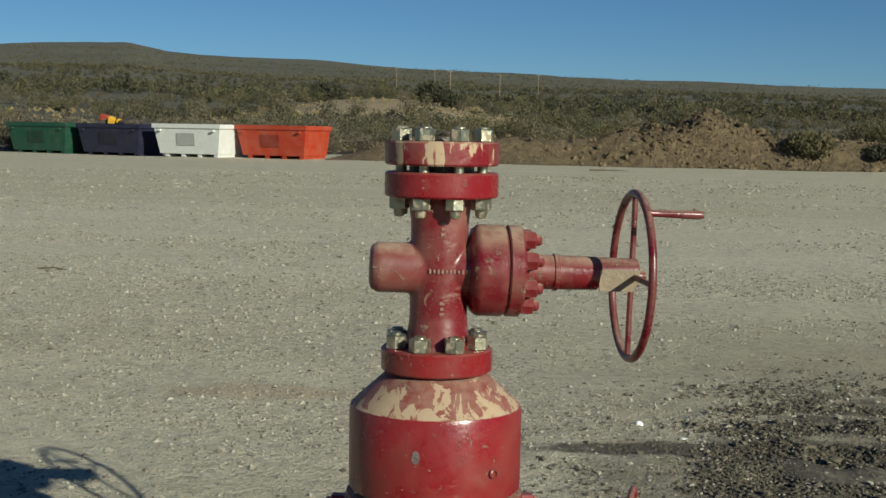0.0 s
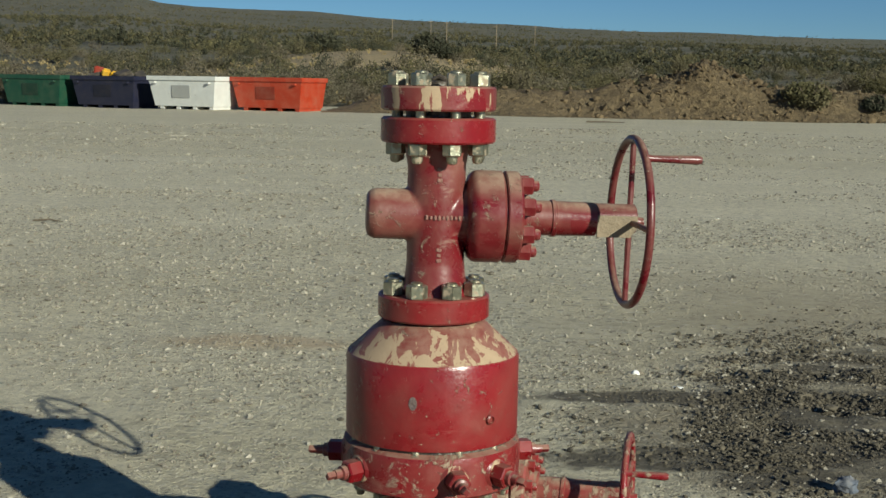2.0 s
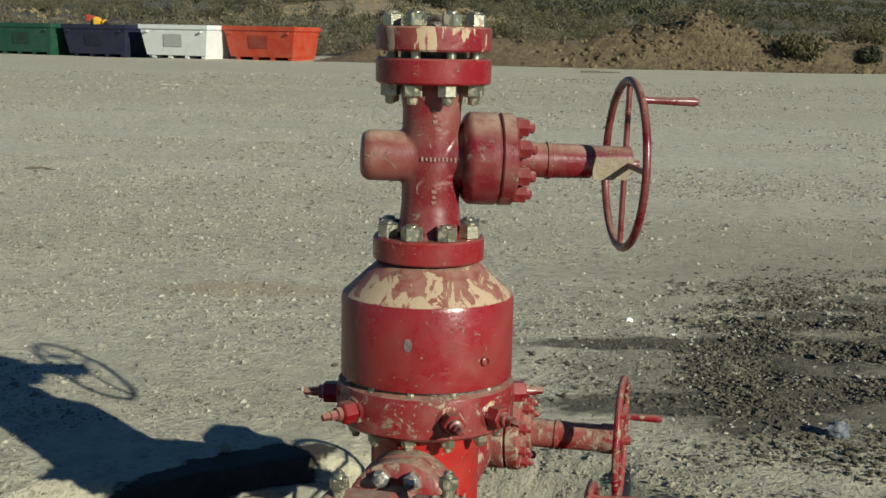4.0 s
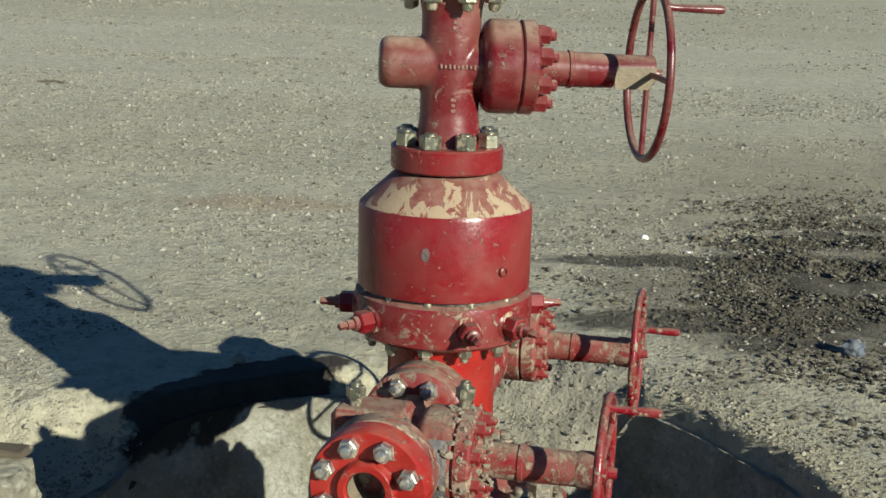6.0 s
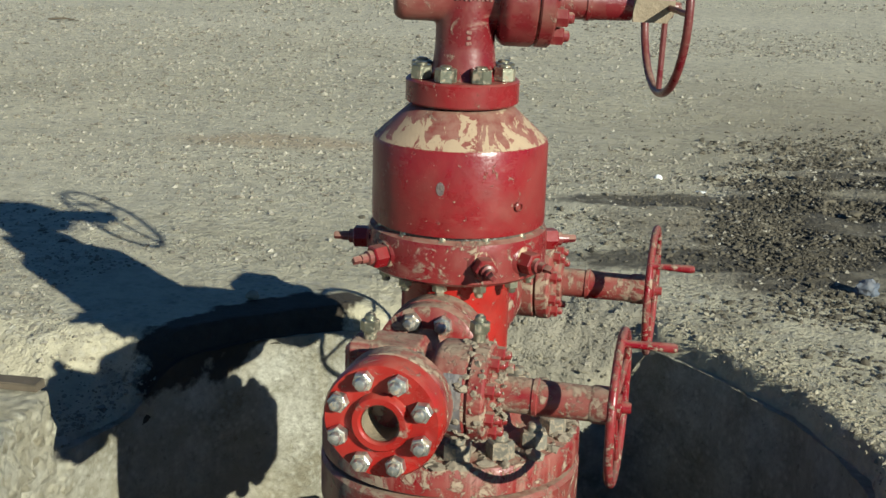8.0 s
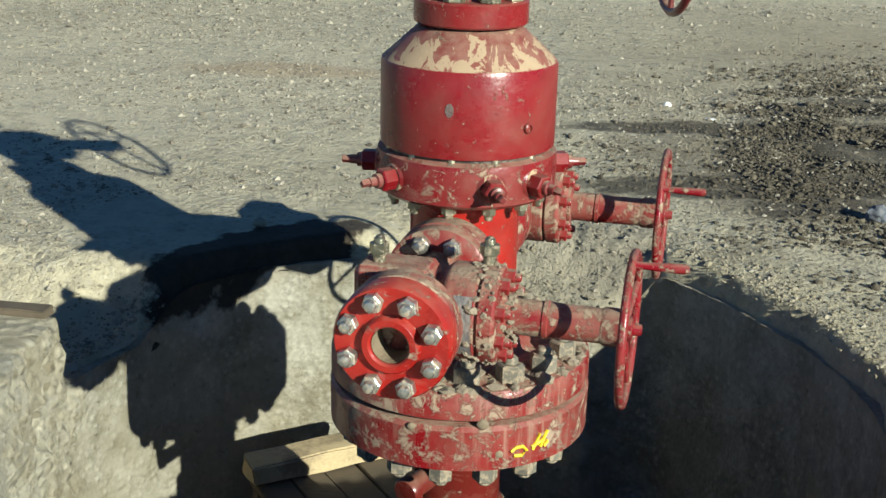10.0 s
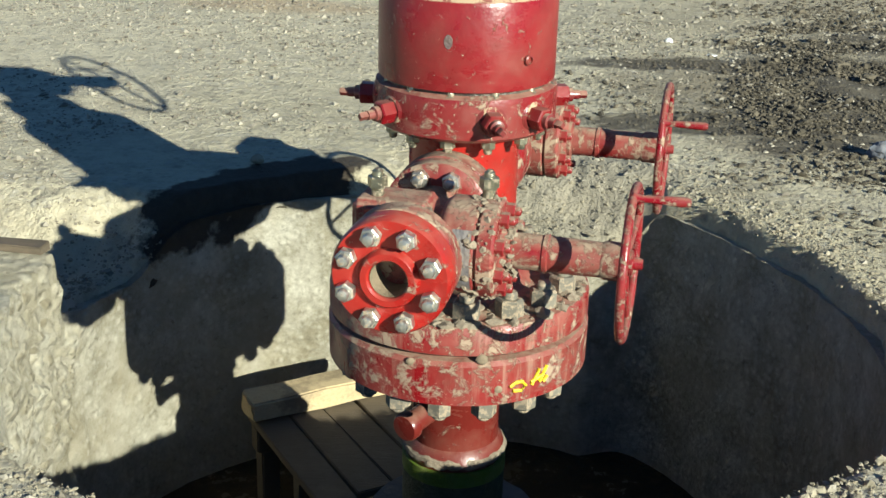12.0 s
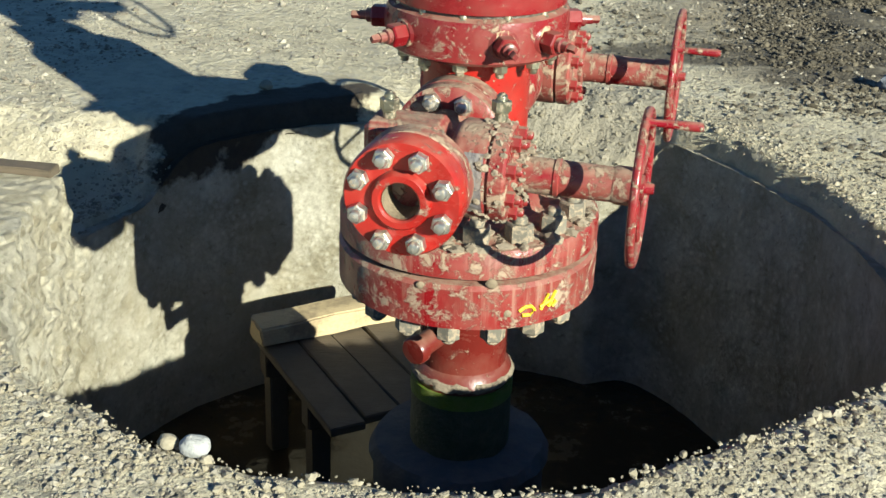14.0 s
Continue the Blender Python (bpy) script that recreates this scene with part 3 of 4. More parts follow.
def build_stack():
    """The vertical stack, from the casing in the water up to the blind flange."""
    casing = turned("casing", [(0.118, -1.22), (0.118, -0.305), (0.116, -0.30)], DARK_GREEN, wellhead, "dark green steel casing pipe")
    turned("paint_band", [(0.1195, -0.298), (0.1195, -0.262)], GREEN, casing, "lime green painted band")
    bm = lathe(bmesh.new(), [(0.20, -1.22), (0.205, -0.50), (0.215, -0.46), (0.20, -0.435), (0.12, -0.43)], seg=72)
    for v in bm.verts:
        v.co += 0.008 * noise.noise_vector(v.co * 18)
    part("cement_collar", bm, COLLAR, casing, "damp grey cement collar round the casing", 50)
    neck = turned("casing_neck", [(0.112, -0.262), (0.118, -0.245), (0.112, -0.228), (0.100, -0.215), (0.100, -0.04), (0.125, 0.0)], RED_DARK, wellhead, "dark red casing head neck")
    bm = bmesh.new()
    torus(bm, Matrix.Translation((0, 0, -0.244)), 0.108, 0.013, 72, 10)
    for v in bm.verts:
        v.co += 0.006 * noise.noise_vector(v.co * 60)
    part("weld_bead", bm, MUD_CAKE, neck, "rough pale weld and dried mud")
    d = Vector((-0.55, -0.83, -0.08)).normalized()
    m = frame_on(Vector((0, 0, -0.115)), d)
    part("side_stub", lathe(bmesh.new(), [(0.026, 0.07), (0.026, 0.165), (0.033, 0.168), (0.033, 0.184), (0.029, 0.190), (0.010, 0.192)], m, 28), RED_DARK, wellhead, "rusty red capped side outlet")
    lower = turned("casing_flange", [(0.262, -0.012), (0.286, 0.0), (0.287, 0.088), (0.280, 0.097), (0.262, 0.099)], RED_CASING, wellhead, "thick red casing flange with mud splashes", seg=96)
    turned("ring_gap", [(0.258, 0.095), (0.258, 0.110)], BLACK, lower, "dark joint between flanges", seg=72)
    bolt_ring(lower, NUT_UNDER, (0, 0, -0.010), (0, 0, -1), 0.238, 16, 6)
    upper = turned("spool_flange", [(0.276, 0.107), (0.285, 0.113), (0.285, 0.162), (0.278, 0.172), (0.16, 0.180), (0.135, 0.21), (0.12, 0.26)], RED_CASING, wellhead, "red spool flange caked with dried mud", seg=96)
    bolt_ring(upper, NUT_BIG, (0, 0, 0.172), (0, 0, 1), 0.232, 16, 6)
    for dx, dz, s in ((-0.085, 0.09, 0.010), (0.06, 0.105, 0.013), (0.095, 0.035, 0.010)):
        y = -math.sqrt(0.286 ** 2 - dx * dx)
        bm = bmesh.new()
        bmesh.ops.create_icosphere(bm, subdivisions=2, radius=s, matrix=Matrix.Translation((dx, y, dz)) @ Matrix.Diagonal((1, 0.4, 0.9, 1)))
        part("mud_blob", bm, TAN, upper, "pale dried mud blob")
    # dried mud caked between the nuts
    rng = random.Random(8)
    bm = bmesh.new()
    for k in range(560):
        a = radians(rng.uniform(200, 400))
        r = rng.uniform(0.15, 0.275)
        s = 0.004 + 0.015 * rng.random() ** 2.5
        bmesh.ops.create_icosphere(bm, subdivisions=1, radius=s, matrix=Matrix.Translation((r * math.cos(a), r * math.sin(a), 0.173 + 0.1 * s)) @ Matrix.Diagonal((1.2, 1, rng.uniform(0.35, 0.9), 1)))
    for v in bm.verts:
        v.co += 0.006 * noise.noise_vector(v.co * 70)
    tagged(part("dried_mud", bm, MUD_CAKE, upper, "dried grey-brown mud caked on the flange", 25), kind="stuff")
    # yellow brush strokes of a marking that cannot be read
    def stroke(points):
        pts = [Vector((x + 0.022, -math.sqrt(0.2885 ** 2 - (x + 0.022) ** 2), z - 0.012)) for x, z in points]
        part("painted_mark", tube(bmesh.new(), pts, 0.0038, 6), YELLOW, lower, "yellow hand-painted stroke")
    stroke([(0.098, 0.050), (0.108, 0.058), (0.122, 0.058), (0.130, 0.047), (0.121, 0.038), (0.104, 0.040)])
    stroke([(0.142, 0.045), (0.150, 0.060), (0.156, 0.078)])
    stroke([(0.140, 0.052), (0.153, 0.057), (0.166, 0.062)])
    stroke([(0.158, 0.047), (0.166, 0.066), (0.172, 0.080)])
    stroke([(0.166, 0.045), (0.174, 0.056)])
    spool = turned("tubing_spool", [(0.122, 0.24), (0.116, 0.27), (0.116, 0.49), (0.124, 0.53)], RED_SPOOL, wellhead, "bright red tubing head spool")
    # tie-down flange with its lock screws
    tie = turned("tie_down_flange", [(0.178, 0.526), (0.189, 0.534), (0.190, 0.600), (0.187, 0.614), (0.172, 0.620), (0.168, 0.616)], RED_TIE, wellhead, "red flange with radial lock screws", seg=96)
    bolt_ring(tie, NUT_SMALL, (0, 0, 0.527), (0, 0, -1), 0.155, 12, 10)
    bolt_ring(tie, NUT_SMALL, (0, 0, 0.598), (0, 0, 1), 0.168, 12, 22)
    turned("ring_joint", [(0.172, 0.61), (0.172, 0.640)], BLACK, tie, "dark gap under the adapter", seg=72)
    for a in (176, 221, 288, 318, 17, 62, 100, 138):
        u = Vector((math.cos(radians(a)), math.sin(radians(a)), -0.03))
        m = frame_on(u * 0.183 + Vector((0, 0, 0.578)), u)
        bm = bmesh.new()
        part("boss", lathe(bmesh.new(), [(0.033, -0.012), (0.032, 0.004), (0.026, 0.009)], m, 20), RED_SCRAPED if a in (221, 288, 318) else RED_TIE, tie, "boss with paint worn to tan")
        hexagon(bm, 0.024, 0.008, 0.040, m)
        screw = part("lock_screw", bm, RED, tie, "red hexagonal lock screw gland")
        bm = bmesh.new()
        lathe(bm, [(0.015, 0.038), (0.015, 0.050), (0.010, 0.052), (0.010, 0.066)], m, 14)
        lathe(bm, [(0.008, 0.064), (0.0085, 0.066), (0.0085, 0.082), (0.007, 0.084)], m, 4)
        part("screw_tip", bm, RED_TOP, tie)
    # tubing head adapter: shoulder, barrel and grease plug
    adapter = turned("tubing_head_adapter", [(0.165, 0.623), (0.182, 0.628), (0.183, 0.636), (0.183, 0.794), (0.180, 0.802)], RED, wellhead, "red adapter barrel with scuffed grey spots", seg=96)
    turned("shoulder", [(0.1805, 0.801), (0.112, 0.864), (0.104, 0.868), (0.09, 0.869)], RED_FLAKED, adapter, "sloping shoulder with flaked red paint showing tan", seg=96)
    m = frame_on((0.122, -0.134, 0.688), (0.67, -0.74, 0))
    part("grease_plug", lathe(bmesh.new(), [(0.010, -0.01), (0.010, 0.008), (0.007, 0.010), (0.006, 0.005)], m, 16), RED, adapter, "small red plug")
    for x, z, r in ((-0.030, 0.727, 0.010),):
        m = frame_on((x, -math.sqrt(0.1832 ** 2 - x * x), z), (x, -math.sqrt(0.183 ** 2 - x * x), 0))
        bm = lathe(bmesh.new(), [(r, -0.002), (r, 0.0008)], m @ Matrix.Diagonal((0.85, 1.4, 1, 1)), 16)
        part("bare_spot", bm, BARE, adapter, "grey spot where paint has gone")
    # lower flange of the master valve
    low = turned("valve_flange", disc(0.1175, 0.874, 0.924), RED, wellhead, "red flange with zinc nuts", seg=72)
    turned("ring_gap", [(0.09, 0.866), (0.09, 0.876)], BLACK, low, "dark joint under the flange")
    bolt_ring(low, NUT, (0, 0, 0.924), (0, 0, 1), 0.092, 8, 25.5)
    m = Matrix.Translation((0.004, 0, 0))
    second = turned("valve_flange", disc(0.1195, 1.241, 1.293), RED, wellhead, "red flange with scraped paint", m, 72)
    blind = turned("blind_flange", disc(0.1195, 1.307, 1.357), RED_SCRAPED, wellhead, "red blind flange with tan flaked patches", m, 72)
    turned("ring_gasket", [(0.068, 1.291), (0.068, 1.309)], BLACK, blind, "dark ring joint", m)
    plug = lathe(bmesh.new(), [(0.022, 1.355), (0.022, 1.366), (0.014, 1.368)], m, 20)
    tube(plug, [(-0.012, 0.01, 1.367), (0.004, 0.0, 1.376), (0.022, -0.008, 1.369)], 0.006, 8)
    part("gauge_plug", plug, BLACK, blind, "dark greasy plug")
    bolt_ring(blind, NUT_TOP, (0.004, 0, 1.357), (0, 0, 1), 0.092, 8, 24.5)
    bolt_ring(second, NUT_STUD, (0.004, 0, 1.241), (0, 0, -1), 0.092, 8, 24.5)
    bm = bmesh.new()
    stud = lathe(bm, [(0.0105, 1.29), (0.0105, 1.31)], seg=12)
    stud_mesh = mesh_of("stud", stud, ZINC)
    for i in range(8):
        a = radians(24.5 + i * 45)
        repeat("stud", stud_mesh, blind, Matrix.Translation((0.004 + 0.092 * math.cos(a), 0.092 * math.sin(a), 0)))


def cast(ob, voxel=0.004, rounds=6):
    """Blends the joined shapes of a casting into each other."""
    re = ob.modifiers.new("blend", "REMESH")
    re.mode = "VOXEL"
    re.voxel_size = voxel
    re.use_smooth_shade = True
    sm = ob.modifiers.new("soften", "SMOOTH")
    sm.factor = 0.5
    sm.iterations = rounds


def handwheel(parent, hub, axis, R, tube_r, material, handle_turn, handle_len, dish, spoke_turn=0.0):
    """A hand wheel on a stem: rim, spokes, hub and a turning handle."""
    m = frame_on(hub, axis)
    rim = part("handwheel", torus(bmesh.new(), m, R, tube_r, 72, 12), material, parent, "red hand wheel rim with worn paint")
    for i in range(4):
        a = radians(spoke_turn + 90 * i)
        u = Vector((math.cos(a), math.sin(a), 0))
        pts = [m @ (u * 0.018 + Vector((0, 0, -dish))), m @ (u * R * 0.5 + Vector((0, 0, -dish * 0.7))), m @ (u * (R - 0.002))]
        part("spoke", tube(bmesh.new(), pts, tube_r * 0.72, 8), material, parent)
    part("hub", lathe(bmesh.new(), [(0.020, -dish - 0.02), (0.024, -dish - 0.016), (0.024, -dish + 0.012), (0.012, -dish + 0.014), (0.010, -dish + 0.03)], m, 24), material, parent)
    a = radians(handle_turn)
    root = m @ Vector((R * math.cos(a), R * math.sin(a), 0.0))
    out = (m.to_3x3() @ Vector((0.02, 0.0, 1.0))).normalized()
    k = handle_len
    part("crank_handle", tube(bmesh.new(), [root, root + out * k * 0.12, root + out * k * 0.3, root + out * k * 0.92, root + out * k],
                              [tube_r * 1.2, tube_r * 0.8, tube_r * 0.85, tube_r * 1.1, tube_r * 0.8], 12), material, parent, "tapered crank handle")


def bonnet(valve, centre, axis, start, r, nuts, material, stem_r, stem_end, patch):
    """The bolted bonnet and stem housing on the side of a gate valve."""
    m = frame_on(centre, axis)
    part("body_flange", lathe(bmesh.new(), [(r * 0.72, start - 0.022), (r * 0.90, start - 0.016), (r * 0.985, start - 0.006), (r, start), (r, start + 0.050), (r * 0.97, start + 0.053)], m, 48), material, valve, "body flange of the bonnet joint")
    part("gasket_line", lathe(bmesh.new(), [(r * 0.93, start + 0.052), (r * 0.93, start + 0.058)], m, 48), RED_DARK, valve)
    part("bonnet", lathe(bmesh.new(), [(r * 0.97, start + 0.057), (r, start + 0.060), (r, start + 0.085), (r * 0.95, start + 0.090), (r * 0.56, start + 0.094), (stem_r * 1.25, start + 0.105)], m, 48), material, valve, "bolted bonnet caked with mud" if material is RED_MUDDY else "dusty red bolted bonnet")
    for i in range(8):
        a = radians(22.5 + 45 * i)
        repeat("nut", nuts, valve, m @ Matrix.Translation((r * 0.77 * math.cos(a), r * 0.77 * math.sin(a), start + 0.089)))
    e = stem_end
    mid = start + 0.09 + (e - start - 0.09) * 0.45
    part("stem_housing", lathe(bmesh.new(), [(stem_r * 1.3, start + 0.095), (stem_r * 1.3, start + 0.11), (stem_r, start + 0.114), (stem_r, mid - 0.006), (stem_r * 1.08, mid - 0.004), (stem_r * 1.08, mid + 0.004), (stem_r, mid + 0.006), (stem_r * 0.96, e)], m, 32), material, valve, "round red stem housing")
    if patch:
        x = start + 0.03
        bm = lathe(bmesh.new(), [(r * 1.004, x - 0.018), (r * 1.004, x + 0.018)], m, 48, False)
        drop = [f for f in bm.faces if f.calc_center_median().z > centre.z + 0.055 or f.calc_center_median().z < centre.z - 0.06 or f.calc_center_median().y > centre.y - 0.02]
        bmesh.ops.delete(bm, geom=drop, context="FACES")
        part("bare_plate", bm, SILVER, valve, "scuffed bare metal name plate band")


def build_master_valve():
    turn = radians(8)
    e = Vector((math.cos(turn), math.sin(turn), -0.022)).normalized()
    n = Vector((math.sin(turn), -math.cos(turn), 0))
    c = Vector((0.002, 0, 1.089))
    bm = bmesh.new()
    lathe(bm, [(0.078, 0.918), (0.066, 0.945), (0.061, 0.99), (0.061, 1.19), (0.066, 1.225), (0.080, 1.248)], Matrix.Translation((0.002, 0, 0)), 48)
    lathe(bm, [(0.036, -0.147), (0.046, -0.143), (0.053, -0.130), (0.0535, 0.0), (0.060, 0.06), (0.080, 0.085)], frame_on(c, e), 48)
    valve = part("master_valve", bm, RED_TOP, wellhead, "cast red gate valve body, dusty on top", 60)
    cast(valve, 0.0035, 8)
    bonnet(valve, c, e, 0.083, 0.097, NUT_RED, RED_TOP, 0.037, 0.338, False)
    # yoke between stem and wheel
    m = frame_on(c, e)
    bm = bmesh.new()
    lathe(bm, [(0.022, 0.335), (0.022, 0.40)], m, 24)
    part("stem_nut", bm, BLACK, valve)
    # flat cheek plates under a half-round cover; the lower end is cut back
    for side in (-1, 1):
        bm = bmesh.new()
        outline = ((-0.034, 0.338), (0.012, 0.338), (0.012, 0.424), (-0.012, 0.424), (-0.034, 0.410))
        rows = [[bm.verts.new(m @ Vector((side * 0.031 + off, yy, zz))) for yy, zz in outline] for off in (-0.003, 0.003)]
        for i in range(5):
            bm.faces.new((rows[0][i], rows[0][(i + 1) % 5], rows[1][(i + 1) % 5], rows[1][i]))
        bm.faces.new(rows[0])
        bm.faces.new(rows[1])
        part("yoke", bm, TAN, valve, "tan stem yoke plate with worn paint", 0)
    bm = lathe(bmesh.new(), [(0.030, 0.337), (0.034, 0.339), (0.034, 0.423), (0.030, 0.425)], m @ Matrix.Translation((0, 0.006, 0)) @ Matrix.Diagonal((1, 0.85, 1, 1)), 32)
    part("yoke_cap", bm, RED_WHEEL, valve, "round red stem cover")
    handwheel(valve, c + e * 0.414 + Vector((0, 0, -0.003)), e, 0.177, 0.0088, RED_WHEEL, 127, 0.118, 0.0, 0)
    # raised casting marks that cannot be read
    for k in range(13):
        xx = -0.024 + k * 0.0085
        p = c + e * xx + n * (max(0.0535, math.sqrt(max(0, 0.0612 ** 2 - xx * xx))) + 0.0022 + (0.004 if xx > 0.035 else 0))
        bm = box(bmesh.new(), (0.0052, 0.003, 0.010 - 0.003 * (k % 3 == 1)), Matrix.Translation(p) @ pose(0, 0, 0, 0, 0, 8), 0.001)
        part("cast_mark", bm, CAST_MARK, valve)
    for z0 in (1.166, 1.000):
        for k in range(3):
            bm = box(bmesh.new(), (0.011 - 0.003 * (k % 2), 0.003, 0.007), Matrix.Translation((0.012, -0.0615, z0 + 0.011 * k)) @ pose(0, 0, 0, 0, 8 * k - 8, 0), 0.001)
            part("cast_mark", bm, CAST_MARK, valve)


def build_side_valve(sign, front):
    turn = radians(-10.3)
    d = Vector((math.sin(turn), -math.cos(turn), 0)) * sign
    e = Vector((math.cos(turn), math.sin(turn), 0))
    z = Vector((0, 0, 0.392))
    m = frame_on(z, d)
    outlet = part("outlet_flange", lathe(bmesh.new(), [(0.085, 0.09), (0.105, 0.135), (0.108, 0.15), (0.108, 0.188), (0.103, 0.192)], m, 48), RED_MUDDY, wellhead, "muddy red outlet flange on the spool")
    part("gasket_line", lathe(bmesh.new(), [(0.098, 0.19), (0.098, 0.197)], m, 40), BLACK, outlet)
    part("valve_end_flange", lathe(bmesh.new(), [(0.104, 0.196), (0.108, 0.200), (0.108, 0.234), (0.100, 0.240), (0.064, 0.244)], m, 48), RED_MUDDY, outlet, "red valve end flange")
    bolt_ring(outlet, NUT_FRONT, z + d * 0.238, d, 0.0825, 8, 22.5)
    c = z + d * 0.375
    bm = bmesh.new()
    lathe(bm, [(0.068, 0.235), (0.055, 0.27), (0.053, 0.34), (0.053, 0.42), (0.060, 0.455), (0.075, 0.475)], m, 40)
    lathe(bm, [(0.045, -0.085), (0.056, -0.078), (0.060, -0.06), (0.060, 0.0), (0.066, 0.05), (0.085, 0.075)], frame_on(c, e), 40)
    box(bm, (0.15, 0.165, 0.145), Matrix.Translation(c - e * 0.043 + Vector((0, 0, 0.002))) @ pose(0, 0, 0, 0, 0, -10.3) @ Matrix.Diagonal((1, 0.62, 1.15, 1)), 0.010)
    valve = part("side_valve", bm, RED_MUDDY, wellhead, "mud-caked red side gate valve body", 60)
    cast(valve, 0.004, 6)
    bonnet(valve, c, e, 0.070, 0.093, NUT_MUD_RED, RED_MUDDY, 0.034, 0.345, front)
    part("yoke", lathe(bmesh.new(), [(0.026, 0.335), (0.036, 0.35), (0.036, 0.385), (0.024, 0.392)], frame_on(c, e), 20), RED_MUDDY, valve)
    handwheel(valve, c + e * 0.395, e, 0.140 if front else 0.147, 0.0085, RED_LOW, 104 if front else 141, 0.10, 0.006, 20)
    if front:
        for p in (Vector((-0.144, -0.37, 0.472)), Vector((0.062, -0.375, 0.480))):
            fit = bmesh.new()
            lathe(fit, [(0.012, 0.0), (0.012, 0.018), (0.015, 0.020), (0.015, 0.024)], Matrix.Translation(p), 16)
            hexagon(fit, 0.0185, 0.022, 0.044, Matrix.Translation(p))
            lathe(fit, [(0.011, 0.043), (0.010, 0.052), (0.005, 0.057)], Matrix.Translation(p), 14)
            part("plug_fitting", fit, ZINC, valve, "upright zinc hexagonal plug fitting")
        rng = random.Random(4)
        bm = bmesh.new()
        f = frame_on(c, e)
        for k in range(170):
            a = radians(rng.uniform(60, 260))
            q = rng.uniform(0.10, 0.19)
            r = 0.092 if q < 0.155 else 0.045
            s = 0.003 + 0.006 * rng.random() ** 2
            p = f @ Vector((r * math.cos(a), r * math.sin(a), q))
            bmesh.ops.create_icosphere(bm, subdivisions=1, radius=s, matrix=Matrix.Translation(p) @ Matrix.Diagonal((1, 0.8, 0.8, 1)))
        for v in bm.verts:
            v.co += 0.005 * noise.noise_vector(v.co * 80)
        tagged(part("dried_mud", bm, MUD_CAKE, valve, "dried mud stuck to the bonnet", 25), kind="stuff")
    # companion flange with its open bore, and the valve's own end flange
    part("end_flange", lathe(bmesh.new(), [(0.080, 0.462), (0.103, 0.468), (0.107, 0.473), (0.107, 0.512), (0.104, 0.516)], m, 48), RED_MUDDY, valve, "red end flange of the side valve")
    comp = bmesh.new()
    lathe(comp, [(0.034, 0.50), (0.104, 0.519), (0.108, 0.523), (0.108, 0.566), (0.104, 0.572), (0.056, 0.572), (0.052, 0.584), (0.049, 0.587), (0.0385, 0.587), (0.035, 0.583), (0.034, 0.50)], m, 64, False)
    flange = part("companion_flange", comp, RED_SPOOL, wellhead, "glossy red companion flange with open bore")
    bore = lathe(bmesh.new(), [(0.0338, 0.42), (0.0338, 0.578)], m, 40, False)
    part("bore", bore, TAN, flange, "bare tan bore of the flange")
    part("bore_end", lathe(bmesh.new(), [(0.033, 0.425), (0.033, 0.43)], m, 32), BLACK, flange)
    bolt_ring(flange, NUT_FRONT, z + d * 0.572, d, 0.0825, 8, 22)
    for i in range(8):
        a = radians(22 + 45 * i)
        bm = lathe(bmesh.new(), [(0.015, 0.440), (0.016, 0.443), (0.016, 0.463)], m @ Matrix.Translation((0.0825 * math.cos(a), 0.0825 * math.sin(a), 0)), 6)
        part("nut", bm, MUDDY_STEEL, valve)


build_stack()
build_master_valve()
build_side_valve(1, True)
build_side_valve(-1, False)


# ---- loose things in and round the pit ----
def build_platform():
    """A rough timber platform in the cellar, beside the casing."""
    box_ob = thing("timber_platform", "weathered wooden platform standing in the cellar water beside the casing", "platform")
    along = Vector((0.53, -0.85, 0)).normalized()
    across = Vector((0.85, 0.53, 0)).normalized()
    a = Vector((-0.64, 0.70, -0.60))
    turn = math.degrees(math.atan2(along.y, along.x))
    for i, long in enumerate((0.56, 0.545, 0.56, 0.42, 0.40)):
        p = a + along * long / 2 + across * (0.055 + i * 0.106) + Vector((0, 0, 0.004 * (i % 2)))
        bm = box(bmesh.new(), (long, 0.102, 0.026), Matrix.Translation(p) @ pose(0, 0, 0, 0, 0, turn + 0.8 * (i % 3 - 1)), 0.003)
        for v in bm.verts:
            v.co += 0.003 * noise.noise_vector(v.co * 17)
        part("plank", bm, WOOD, box_ob, "grey weathered plank")
    for off in (0.04, 0.36):
        p = a + along * off + across * 0.26 + Vector((0, 0, -0.054))
        part("bearer", box(bmesh.new(), (0.05, 0.50, 0.080), Matrix.Translation(p) @ pose(0, 0, 0, 0, 0, turn), 0.004), WOOD, box_ob)
    for off, side in ((0.04, 0.05), (0.04, 0.47), (0.36, 0.05), (0.36, 0.47)):
        p = a + along * off + across * side + Vector((0, 0, -0.36))
        part("post", box(bmesh.new(), (0.055, 0.055, 0.54), Matrix.Translation(p) @ pose(0, 0, 0, 0, 0, turn), 0.004), WOOD, box_ob)
    # heavy split timber lying across the back of the deck
    p = a + along * 0.035 + across * 0.22 + Vector((0, 0, 0.052))
    bm = box(bmesh.new(), (0.10, 0.46, 0.066), Matrix.Translation(p) @ pose(0, 0, 0, 0, 0, turn), 0.006)
    bmesh.ops.subdivide_edges(bm, edges=bm.edges[:], cuts=3, use_grid_fill=True)
    for v in bm.verts:
        v.co += 0.010 * noise.noise_vector(v.co * 14) + 0.005 * noise.noise_vector(v.co * 45)
    tagged(part("timber_offcut", bm, FRESH_WOOD, None, "pale split timber lying across the platform", 40), category="timber")


build_platform()


